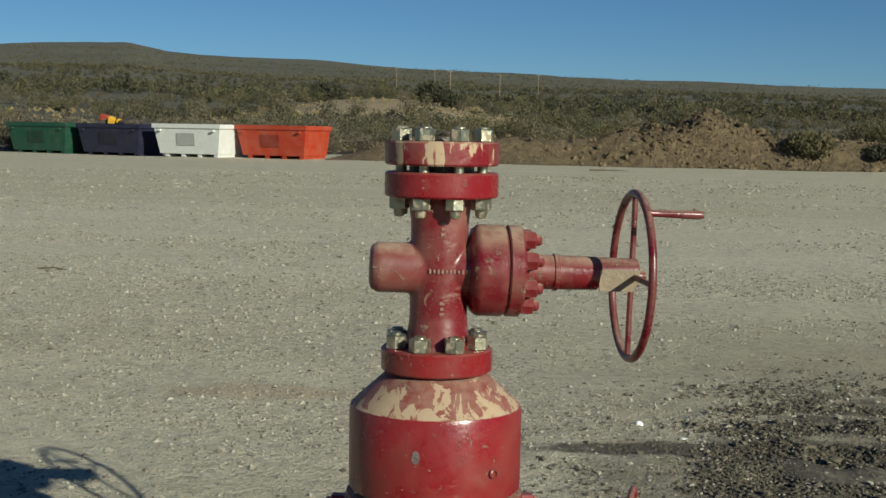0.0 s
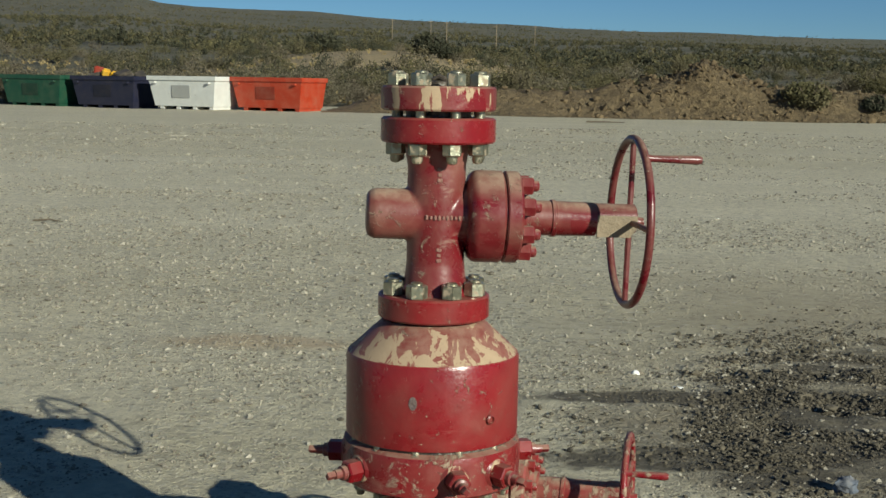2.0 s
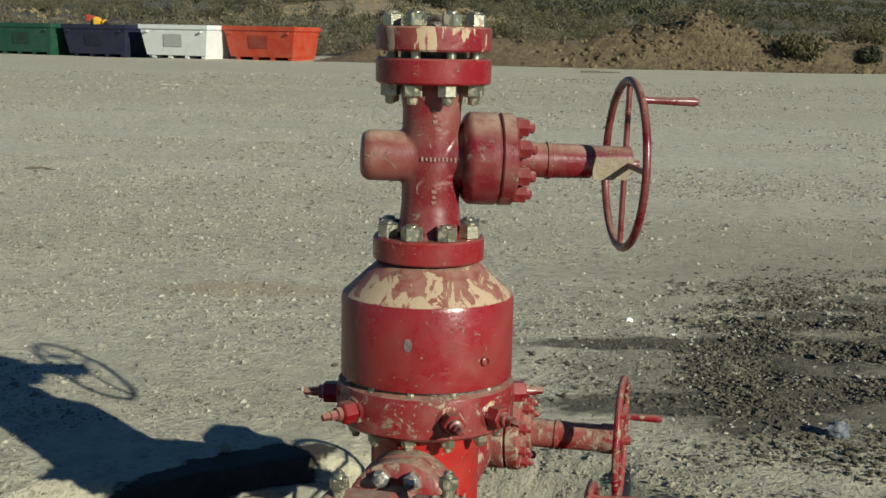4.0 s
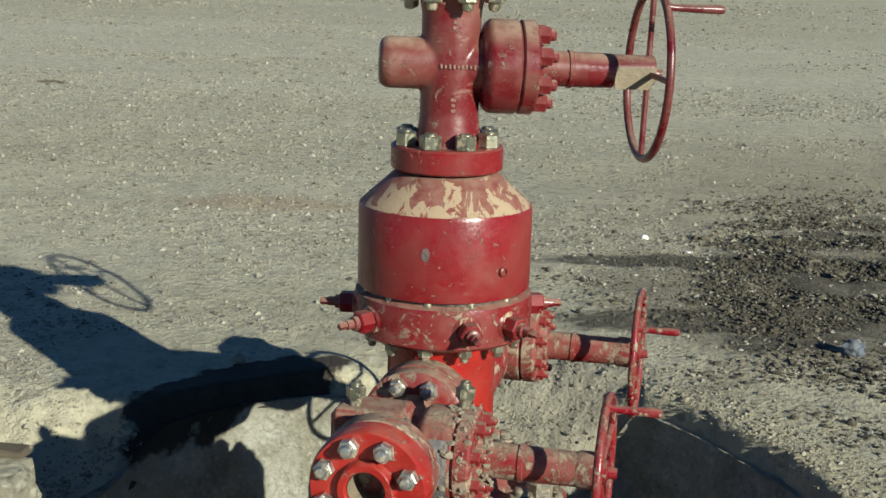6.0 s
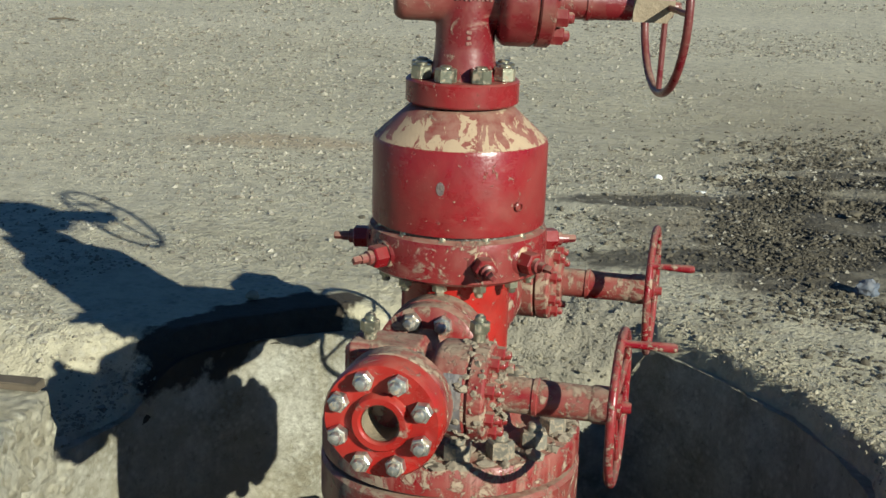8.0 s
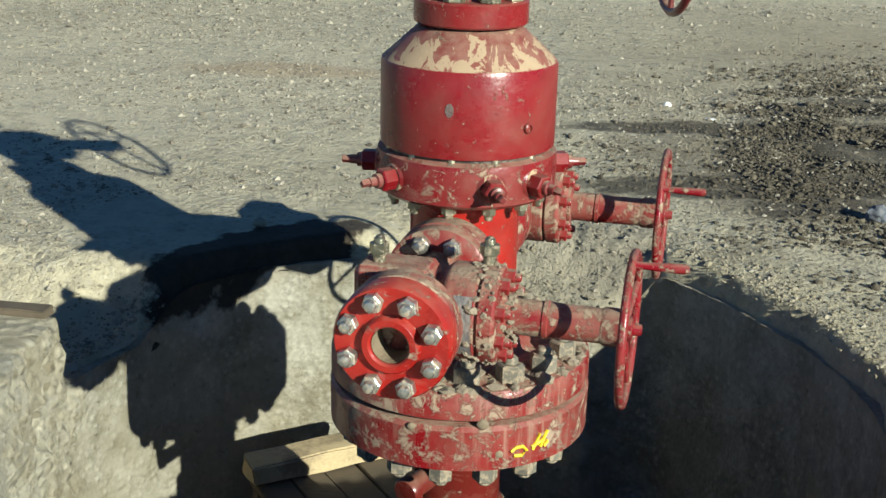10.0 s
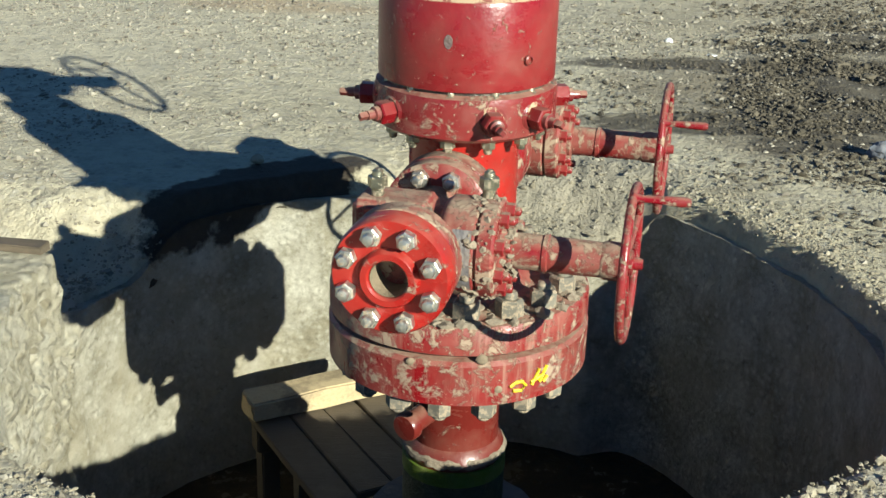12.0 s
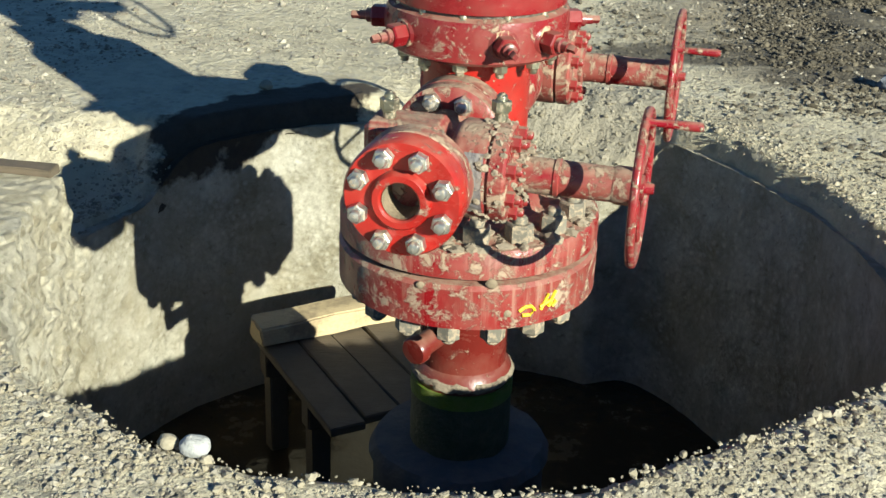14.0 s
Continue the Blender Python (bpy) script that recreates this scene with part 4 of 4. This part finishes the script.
def rock(name, p, size, material, label, category, seed=0, squash=0.75, crease=0.0):
    bm = bmesh.new()
    bmesh.ops.create_icosphere(bm, subdivisions=3, radius=1)
    for v in bm.verts:
        v.co += 0.22 * noise.noise_vector(v.co * 1.4 + Vector((seed, seed * 2, 0)))
        v.co += crease * noise.noise_vector(v.co * 4.5)
        v.co = Vector((v.co.x * size, v.co.y * size * 0.85, v.co.z * size * squash)) + Vector(p)
    return tagged(part(name, bm, material, None, label, 70), category=category)


rock("stone", (-0.425, -0.80, 0.016), 0.027, STONE_GREY, "smooth pale grey stone on the pit rim", "stone", 1)
rock("stone", (-0.475, -0.785, 0.012), 0.018, RIM_STONE, "small rounded tan stone on the pit rim", "stone", 4)
rock("stone", (-0.70, 1.27, 0.015), 0.022, RIM_STONE, "small pale stone lying on oily ground", "stone", 7)
rock("stone", (1.55, 2.62, 0.05), 0.030, CLODS, "flat grey stone lying in dark spoil", "stone", 9, 0.4)
rock("litter", (0.815, 3.33, 0.016), 0.021, LITTER, "crumpled white scrap lying on gravel", "litter", 11)
rock("litter", (0.98, 3.08, 0.010), 0.026, LITTER, "flat white scrap lying on gravel", "litter", 13, 0.25)
rock("rag", (1.34, 1.60, 0.03), 0.040, BLUE_RAG, "crumpled blue-grey rag on the spoil", "rag", 15, 0.9, 0.30)


def old_board():
    bm = box(bmesh.new(), (0.19, 0.055, 0.022), Matrix.Translation((-1.175, 0.415, 0.026)) @ pose(0, 0, 0, 0, 0, -6), 0.003)
    bmesh.ops.subdivide_edges(bm, edges=bm.edges[:], cuts=2, use_grid_fill=True)
    for v in bm.verts:
        v.co += 0.004 * noise.noise_vector(v.co * 40)
    tagged(part("board", bm, WOOD, None, "short brown weathered board lying on the broken rim", 40), category="board")


old_board()


def stick(p, q, r, label):
    p, q = Vector(p), Vector(q)
    mid = (p + q) / 2 + Vector((0, 0.05, 0.01))
    tagged(part("stick", tube(bmesh.new(), [p, mid, q], [r, r * 0.8, r * 0.4], 7), WOOD, None, label), category="stick")


stick((-4.24, 9.30, 0.012), (-3.93, 9.24, 0.012), 0.011, "dry brown branch lying on gravel")
stick((3.55, 46.0, 0.06), (5.0, 45.9, 0.05), 0.035, "thin grey timber lying at the pad edge")


# ---- gravel and spoil ----
OCTA = np.array([(1, 0, 0), (-1, 0, 0), (0, 1, 0), (0, -1, 0), (0, 0, 1), (0, 0, -1)], float)
OCTA_F = np.array([(0, 2, 4), (2, 1, 4), (1, 3, 4), (3, 0, 4), (2, 0, 5), (1, 2, 5), (3, 1, 5), (0, 3, 5)])


def ico():
    bm = bmesh.new()
    bmesh.ops.create_icosphere(bm, subdivisions=1, radius=1)
    v = np.array([x.co[:] for x in bm.verts])
    f = np.array([[x.index for x in p.verts] for p in bm.faces])
    bm.free()
    return v, f


ICO, ICO_F = ico()


def scatter(name, points, sizes, shape, faces, material, label, category, rng, squash=0.6, jag=0.25):
    """Many small lumps joined into one mesh."""
    n = len(points)
    k = len(shape)
    v = np.repeat(shape[None], n, 0) * (1 + jag * rng.uniform(-1, 1, (n, k, 1)))
    a = rng.uniform(0, 2 * np.pi, n)
    scale = sizes[:, None] * np.stack([rng.uniform(0.7, 1.3, n), rng.uniform(0.6, 1.1, n), squash * rng.uniform(0.6, 1.3, n)], 1)
    v = v * scale[:, None, :]
    tilt = rng.uniform(-0.5, 0.5, n)
    y = v[:, :, 1] * np.cos(tilt)[:, None] - v[:, :, 2] * np.sin(tilt)[:, None]
    z = v[:, :, 1] * np.sin(tilt)[:, None] + v[:, :, 2] * np.cos(tilt)[:, None]
    x = v[:, :, 0]
    out = np.stack([x * np.cos(a)[:, None] - y * np.sin(a)[:, None], x * np.sin(a)[:, None] + y * np.cos(a)[:, None], z], 2) + points[:, None, :]
    f = (faces[None] + (np.arange(n) * k)[:, None, None]).reshape(-1, 3)
    me = bpy.data.meshes.new(name)
    me.from_pydata(out.reshape(-1, 3).tolist(), [], f.tolist())
    me.materials.append(material)
    return tagged(new(name, me), label, category, kind="stuff")


def outside_pit(x, y, gap=0.03):
    a = math.atan2(y - PIT.y, x - PIT.x)
    return math.hypot(x - PIT.x, y - PIT.y) > rim_radius(a) + gap


def build_gravel():
    rng = np.random.default_rng(5)
    pts, sizes = [], []
    while len(pts) < 95000:
        rho = 1.6 * (42 / 1.6) ** rng.uniform()
        a = radians(rng.uniform(58, 128))
        x, y = rho * math.cos(a), -2.7 + rho * math.sin(a)
        if not outside_pit(x, y) or math.hypot((x + 0.74) / 0.6, (y - 1.25) / 0.4) < 1:
            continue
        if 0.3 < x < 1.9 and (2.7 < y < 3.02 or 1.75 < y < 2.15) and rng.uniform() < 0.8:
            continue
        patch = 1.3 * noise.noise(Vector((x * 0.22, y * 0.75, 1))) + 0.4 * noise.noise(Vector((x * 2.5, y * 2.5, 4)))
        if rng.uniform() > 0.35 + 0.9 * patch + 0.35 * math.exp(-((y - 8) / 3.5) ** 2):
            continue
        s = min(0.020, 0.003 + 0.0035 * rng.exponential()) * (0.52 + 0.08 * rho)
        pts.append((x, y, height(x, y) + 0.15 * s))
        sizes.append(s)
    scatter("gravel", np.array(pts), np.array(sizes), OCTA, OCTA_F, PEBBLES, "loose tan and grey gravel on the pad", "gravel", rng)
    # damp clods of the spoil heap
    pts, sizes = [], []
    while len(pts) < 34000:
        along, over = rng.normal(0, 1.15), rng.normal(0, 0.62)
        x, y = 1.95 + along * 0.62 - over * 0.78, 2.85 + along * 0.78 + over * 0.62
        if not outside_pit(x, y, 0.08) or (x < 0.75 and y < 1.6) or y > 5.5 or noise.noise(Vector((x * 1.6, y * 3.2, 3))) < -0.22 + 0.3 * rng.uniform():
            continue
        if x < 1.0 + 0.4 * noise.noise(Vector((y * 1.5, 2, 2))) and rng.uniform() < 0.75:
            continue
        s = min(0.024, 0.003 + 0.0027 * rng.exponential())
        pts.append((x, y, height(x, y) + 0.35 * s))
        sizes.append(s)
    scatter("spoil_clods", np.array(pts), np.array(sizes), ICO, ICO_F, CLODS, "dark damp clods of dug earth", "earth", rng, 0.6, 0.4)
    # pale rubble round the broken rim
    pts, sizes = [], []
    for _ in range(9000):
        a = rng.uniform(0, 2 * math.pi)
        r = rim_radius(a) + abs(rng.normal(0, 0.13)) + 0.004
        x, y = PIT.x + r * math.cos(a), PIT.y + r * math.sin(a)
        if math.hypot((x + 0.74) / 0.6, (y - 1.25) / 0.4) < 1:
            continue
        s = min(0.011, 0.0014 + 0.0019 * rng.exponential())
        pts.append((x, y, height(x, y) + 0.3 * s - (0.02 if r - rim_radius(a) < 0.012 else 0)))
        sizes.append(s)
    scatter("rim_rubble", np.array(pts), np.array(sizes), ICO, ICO_F, RIM_STONE, "pale crumbling rubble along the cellar rim", "rubble", rng, 0.7, 0.35)
    # dry clods on the earth bank
    pts, sizes = [], []
    while len(pts) < 2200:
        x = rng.normal(9.5, 2.6) if rng.uniform() < 0.6 else rng.uniform(-6, 26)
        y = rng.uniform(53.8, 60)
        s = min(0.20, 0.02 + 0.04 * rng.exponential())
        pts.append((x, y, height(x, y) + 0.3 * s))
        sizes.append(s)
    scatter("bank_clods", np.array(pts), np.array(sizes), ICO, ICO_F, BERM_CLODS, "dry brown clods on the pushed-up bank", "earth", rng, 0.8, 0.4)


build_gravel()


# ---- scrub ----
def shrubs(name, spots, leaves, material, label, seed, leaf=0.07):
    """Shrubs of many small leaf blades on spreading twigs, joined."""
    rng = np.random.default_rng(seed)
    verts = []
    for x, y, w, h in spots:
        z = height(x, y) - 0.05
        k = max(6, int(leaves * (0.7 + 0.6 * rng.uniform())))
        stems = max(3, k // 14)
        sa = rng.uniform(0, 2 * np.pi, stems)
        sr = np.sqrt(rng.uniform(0.02, 1, stems))
        st = rng.uniform(0.55, 1.0, stems) * (1 - 0.45 * sr * sr)
        pick = rng.integers(0, stems, k)
        f = rng.uniform(0.25, 1.0, k) ** 0.7
        c = np.stack([np.cos(sa[pick]) * sr[pick] * f * w / 2, np.sin(sa[pick]) * sr[pick] * f * w / 2, st[pick] * f ** 0.8 * h], 1)
        c += rng.normal(0, 0.07, (k, 3)) * np.array([w, w, h * 0.8])
        c[:, 2] = np.maximum(c[:, 2], 0.02)
        s = leaf * (h ** 0.5) * rng.uniform(0.6, 1.6, (k, 1))
        d1 = rng.normal(0, 1, (k, 3))
        d1[:, 2] += 0.8
        d1 /= np.linalg.norm(d1, axis=1)[:, None]
        d2 = rng.normal(0, 1, (k, 3))
        d2 -= (d2 * d1).sum(1)[:, None] * d1
        d2 /= np.linalg.norm(d2, axis=1)[:, None]
        o = np.array([x, y, z])
        verts.append(np.stack([o + c - d2 * s * 0.45, o + c + d1 * s * 1.6, o + c + d2 * s * 0.45, o + c - d1 * s * 1.0], 1).reshape(-1, 3))
    v = np.concatenate(verts)
    f = np.arange(len(v)).reshape(-1, 4)
    me = bpy.data.meshes.new(name)
    me.from_pydata(v.tolist(), [], f.tolist())
    me.materials.append(material)
    return tagged(new(name, me), label, "shrub", kind="stuff")


OLIVE = make_leaves("olive_scrub", (0.065, 0.061, 0.029), (0.137, 0.119, 0.058), (0.101, 0.086, 0.050))
GREYISH = make_leaves("grey_scrub", (0.086, 0.072, 0.050), (0.173, 0.144, 0.101), (0.101, 0.090, 0.058))
DARKLEAF = make_leaves("dark_scrub", (0.034, 0.036, 0.022), (0.074, 0.072, 0.044), (0.050, 0.050, 0.032))
STRAW = make_leaves("straw_grass", (0.28, 0.21, 0.10), (0.42, 0.33, 0.17), (0.30, 0.23, 0.11))


def build_scrub():
    rng = np.random.default_rng(11)

    def belt(count, r0, r1, w0, w1, low=-24, high=22, clear=0.0):
        out = []
        while len(out) < count:
            rho = r0 * (r1 / r0) ** rng.uniform()
            az = radians(rng.uniform(low, high))
            x, y = rho * math.sin(az), rho * math.cos(az) - 2.7
            deg = math.degrees(az)
            bare = math.exp(-(((deg + 5.5) / 6.5) ** 4 + ((rho - 115) / 38) ** 4))
            if rng.uniform() < bare * 0.62 or noise.noise(Vector((x * 0.05, y * 0.05, 2))) < clear - 0.12 + 0.2 * rng.uniform():
                continue
            w = rng.uniform(w0, w1)
            out.append((x, y, w, w * rng.uniform(0.55, 0.95)))
        return out

    near = belt(150, 63, 78, 1.2, 2.6)
    shrubs("scrub", near[:80], 1500, GREYISH, "grey-brown thorny scrub behind the pad", 1, 0.03)
    shrubs("scrub", near[80:], 1500, OLIVE, "olive green scrub behind the pad", 2, 0.03)
    left = [(x - 16, max(y, 62.5) + 1, w * 1.1, h * 1.1) for x, y, w, h in belt(50, 65, 74, 1.6, 2.8, -8, 8)]
    shrubs("scrub", left, 1600, GREYISH, "tall grey-brown scrub behind the skips", 3, 0.03)
    bank = [(rng.uniform(-3, 27), rng.uniform(57.5, 63), w, h * 0.8) for _, _, w, h in belt(60, 63, 70, 0.7, 1.7)]
    shrubs("scrub", bank[:48], 800, OLIVE, "low scrub on the earth bank", 4, 0.03)
    mid = belt(1000, 78, 190, 1.2, 3.0)
    shrubs("scrub", mid[:400], 340, OLIVE, "olive scrub on the near slope", 5, 0.05)
    shrubs("scrub", mid[400:700], 340, GREYISH, "grey scrub on the near slope", 6, 0.05)
    shrubs("scrub", mid[700:], 340, DARKLEAF, "dark scrub on the near slope", 7, 0.05)
    shrubs("scrub", belt(2400, 190, 700, 1.6, 3.6), 64, OLIVE, "olive scrub covering the hillside", 8, 0.12)
    shrubs("scrub", belt(2000, 190, 700, 1.6, 4.0), 64, DARKLEAF, "dark scrub covering the hillside", 9, 0.12)
    shrubs("scrub", belt(5200, 600, 1500, 1.6, 3.4), 14, OLIVE, "distant scrub below the ridge", 10, 0.24)
    shrubs("dry_grass", belt(700, 67, 150, 0.4, 0.9, clear=-0.4), 50, STRAW, "dry straw-coloured grass tufts", 12, 0.10)


build_scrub()


def big_bush(x, y, w, h, label, leaves=DARKLEAF):
    """A dark round bush: short trunk and a crown of many small blades."""
    base = Vector((x, y, height(x, y)))
    ob = thing("bush", label, "bush", "large bushes on the slope")
    bm = bmesh.new()
    for k in range(5):
        a = k * 1.3
        tube(bm, [base + Vector((0, 0, -0.1)), base + Vector((0.12 * w * math.cos(a), 0.12 * w * math.sin(a), h * 0.3)), base + Vector((0.28 * w * math.cos(a), 0.28 * w * math.sin(a), h * 0.7))], [0.09, 0.06, 0.02], 6)
    part("trunk", bm, WOOD, ob)
    crown = shrubs("crown", [(x + 0.22 * w * math.cos(k), y + 0.22 * w * math.sin(k), w * 0.7, h) for k in range(6)], 500, leaves, "leafy crown", int(w * 10), 0.07)
    crown.parent = ob
    for key in ("kind", "category"):
        del crown[key]


big_bush(-19.0, 140, 4.2, 2.4, "dark green rounded bush on the sandy slope")
big_bush(-6.6, 128, 3.6, 2.8, "dark green rounded bush on the hill crest")
big_bush(13.9, 55.2, 2.2, 0.95, "low grey-green bush at the foot of the bank", OLIVE)
big_bush(16.9, 55.2, 1.1, 0.45, "small dark bush at the foot of the bank")
big_bush(-4.6, 126, 2.8, 1.9, "low dark bush beside a taller one")


def utility_pole(x, y, h):
    z = height(x, y)
    ob = thing("utility_pole", "thin pale utility pole on the hillside", "pole", "utility poles")
    part("pole", tube(bmesh.new(), [(x, y, z - 0.3), (x, y, z + h)], [0.14, 0.10], 8), TAN, ob)
    part("crossarm", box(bmesh.new(), (1.6, 0.12, 0.12), Matrix.Translation((x, y, z + h - 0.6))), TAN, ob)


for az, rho, h in ((-2.9, 420, 9), (-2.2, 340, 8), (0.0, 380, 8), (1.7, 460, 8), (-4.6, 520, 9)):
    utility_pole(rho * math.sin(radians(az)), rho * math.cos(radians(az)), h)


# ---- skips ----
def skip(corner, base, label, turn=24, length=3.5, width=1.9, high=1.45, worn=0.2):
    """A waste skip with sloping sides, a rolled rim, ribs, feet and lifting lugs; corner is its near bottom corner."""
    ob = thing("waste_skip", label, "skip", "row of waste skips")
    mat = plain_paint("skip_paint", base, worn, 0.5, 0.2)
    m = Matrix.Translation((corner[0], corner[1], height(*corner))) @ pose(0, 0, 0, 0, 0, -turn)
    # local x runs back along the long side, y away along the short one
    flare = 0.34
    t = 0.05

    def ring(grow, z):
        return [Vector(p) for p in ((-length + 0.25 - grow, -grow * 0.3, z), (0 + grow * 0.45, -grow * 0.3, z), (0 + grow * 0.45, width + grow * 0.3, z), (-length + 0.25 - grow, width + grow * 0.3, z))]

    bm = bmesh.new()
    rows = [ring(0, 0.14), ring(flare, high), ring(flare - t, high), ring(-t, 0.20)]
    made = [[bm.verts.new(m @ p) for p in r] for r in rows]
    for a, b in zip(made, made[1:]):
        for i in range(4):
            bm.faces.new((a[i], a[(i + 1) % 4], b[(i + 1) % 4], b[i]))
    bm.faces.new(list(reversed(made[0])))
    bm.faces.new(made[-1])
    part("body", bm, mat, ob, smooth=0)
    top = ring(flare + 0.02, high)
    for i in range(4):
        p, q = top[i], top[(i + 1) % 4]
        d = q - p
        part("rim_bar", box(bmesh.new(), (d.length + 0.07, 0.075, 0.20), m @ Matrix.Translation((p + q) / 2 + Vector((0, 0, -0.06))) @ pose(0, 0, 0, 0, 0, math.degrees(math.atan2(d.y, d.x))), 0.012), mat, ob)
    for k in range(4):
        x = -length + 0.6 + k * (length - 0.75) / 3
        bm = box(bmesh.new(), (0.22, width * 0.96, 0.15), m @ Matrix.Translation((x, width / 2, 0.075)), 0.01)
        part("foot", bm, mat, ob)
    for x in (-length + 0.35, -0.15):
        for y in (-0.16, width + 0.16):
            part("lifting_lug", lathe(bmesh.new(), [(0.05, -0.07), (0.06, -0.05), (0.06, 0.05), (0.05, 0.07)], m @ Matrix.Translation((x, y, high * 0.82)) @ pose(0, 0, 0, 90), 12), mat, ob)
    panel = box(bmesh.new(), (1.0, 0.02, 0.55), m @ Matrix.Translation((-length * 0.5, -0.075, 0.80)) @ pose(0, 0, 0, 4.5))
    part("side_panel", panel, plain_paint("skip_panel", tuple(c * 0.55 for c in base), worn, 0.6, 0.3), ob, "faded unreadable panel")
    return ob


skip((-8.48, 54.0), (0.38, 0.036, 0.010), "bright orange-red steel waste skip on gravel")
skip((-12.43, 54.6), (0.62, 0.62, 0.58), "white painted steel waste skip with faded panel", worn=0.1)
skip((-16.63, 56.6), (0.011, 0.013, 0.034), "dark navy blue waste skip heaped with scrap", worn=0.05)
skip((-20.63, 58.2), (0.007, 0.055, 0.030), "dark green steel waste skip on gravel", worn=0.08)


def scrap_heap():
    rng = random.Random(3)
    ob = thing("scrap_heap", "dark scrap with red and yellow pieces filling the blue skip", "scrap")
    paints = (plain_paint("scrap_dark", (0.04, 0.035, 0.03)), plain_paint("scrap_red", (0.35, 0.05, 0.03)), plain_paint("scrap_yellow", (0.75, 0.42, 0.02)))
    m = Matrix.Translation((-16.63, 56.6, 0)) @ pose(0, 0, 0, 0, 0, -24)
    for k in range(16):
        c = Vector((rng.uniform(-2.5, -0.3), rng.uniform(0.3, 1.6), 1.42 + rng.uniform(-0.1, 0.12)))
        bm = box(bmesh.new(), (rng.uniform(0.3, 0.8), rng.uniform(0.2, 0.5), rng.uniform(0.2, 0.5)), m @ Matrix.Translation(c) @ pose(0, 0, 0, rng.uniform(-30, 30), rng.uniform(-30, 30), rng.uniform(0, 90)), 0.04)
        part("scrap_piece", bm, paints[0], ob)
    for c, s, p in (((-1.9, 0.4, 1.62), (0.35, 0.3, 0.34), 2), ((-1.5, 0.5, 1.55), (0.3, 0.3, 0.25), 2), ((-2.4, 0.5, 1.66), (0.5, 0.2, 0.5), 1)):
        bm = box(bmesh.new(), s, m @ Matrix.Translation(c) @ pose(0, 0, 0, 20, 15, 30), 0.05)
        part("scrap_piece", bm, paints[p], ob)
    bm = bmesh.new()
    box(bm, (2.6, 1.4, 0.12), m @ Matrix.Translation((-1.4, 0.95, 1.30)), 0.03)
    part("scrap_bed", bm, paints[0], ob)


scrap_heap()
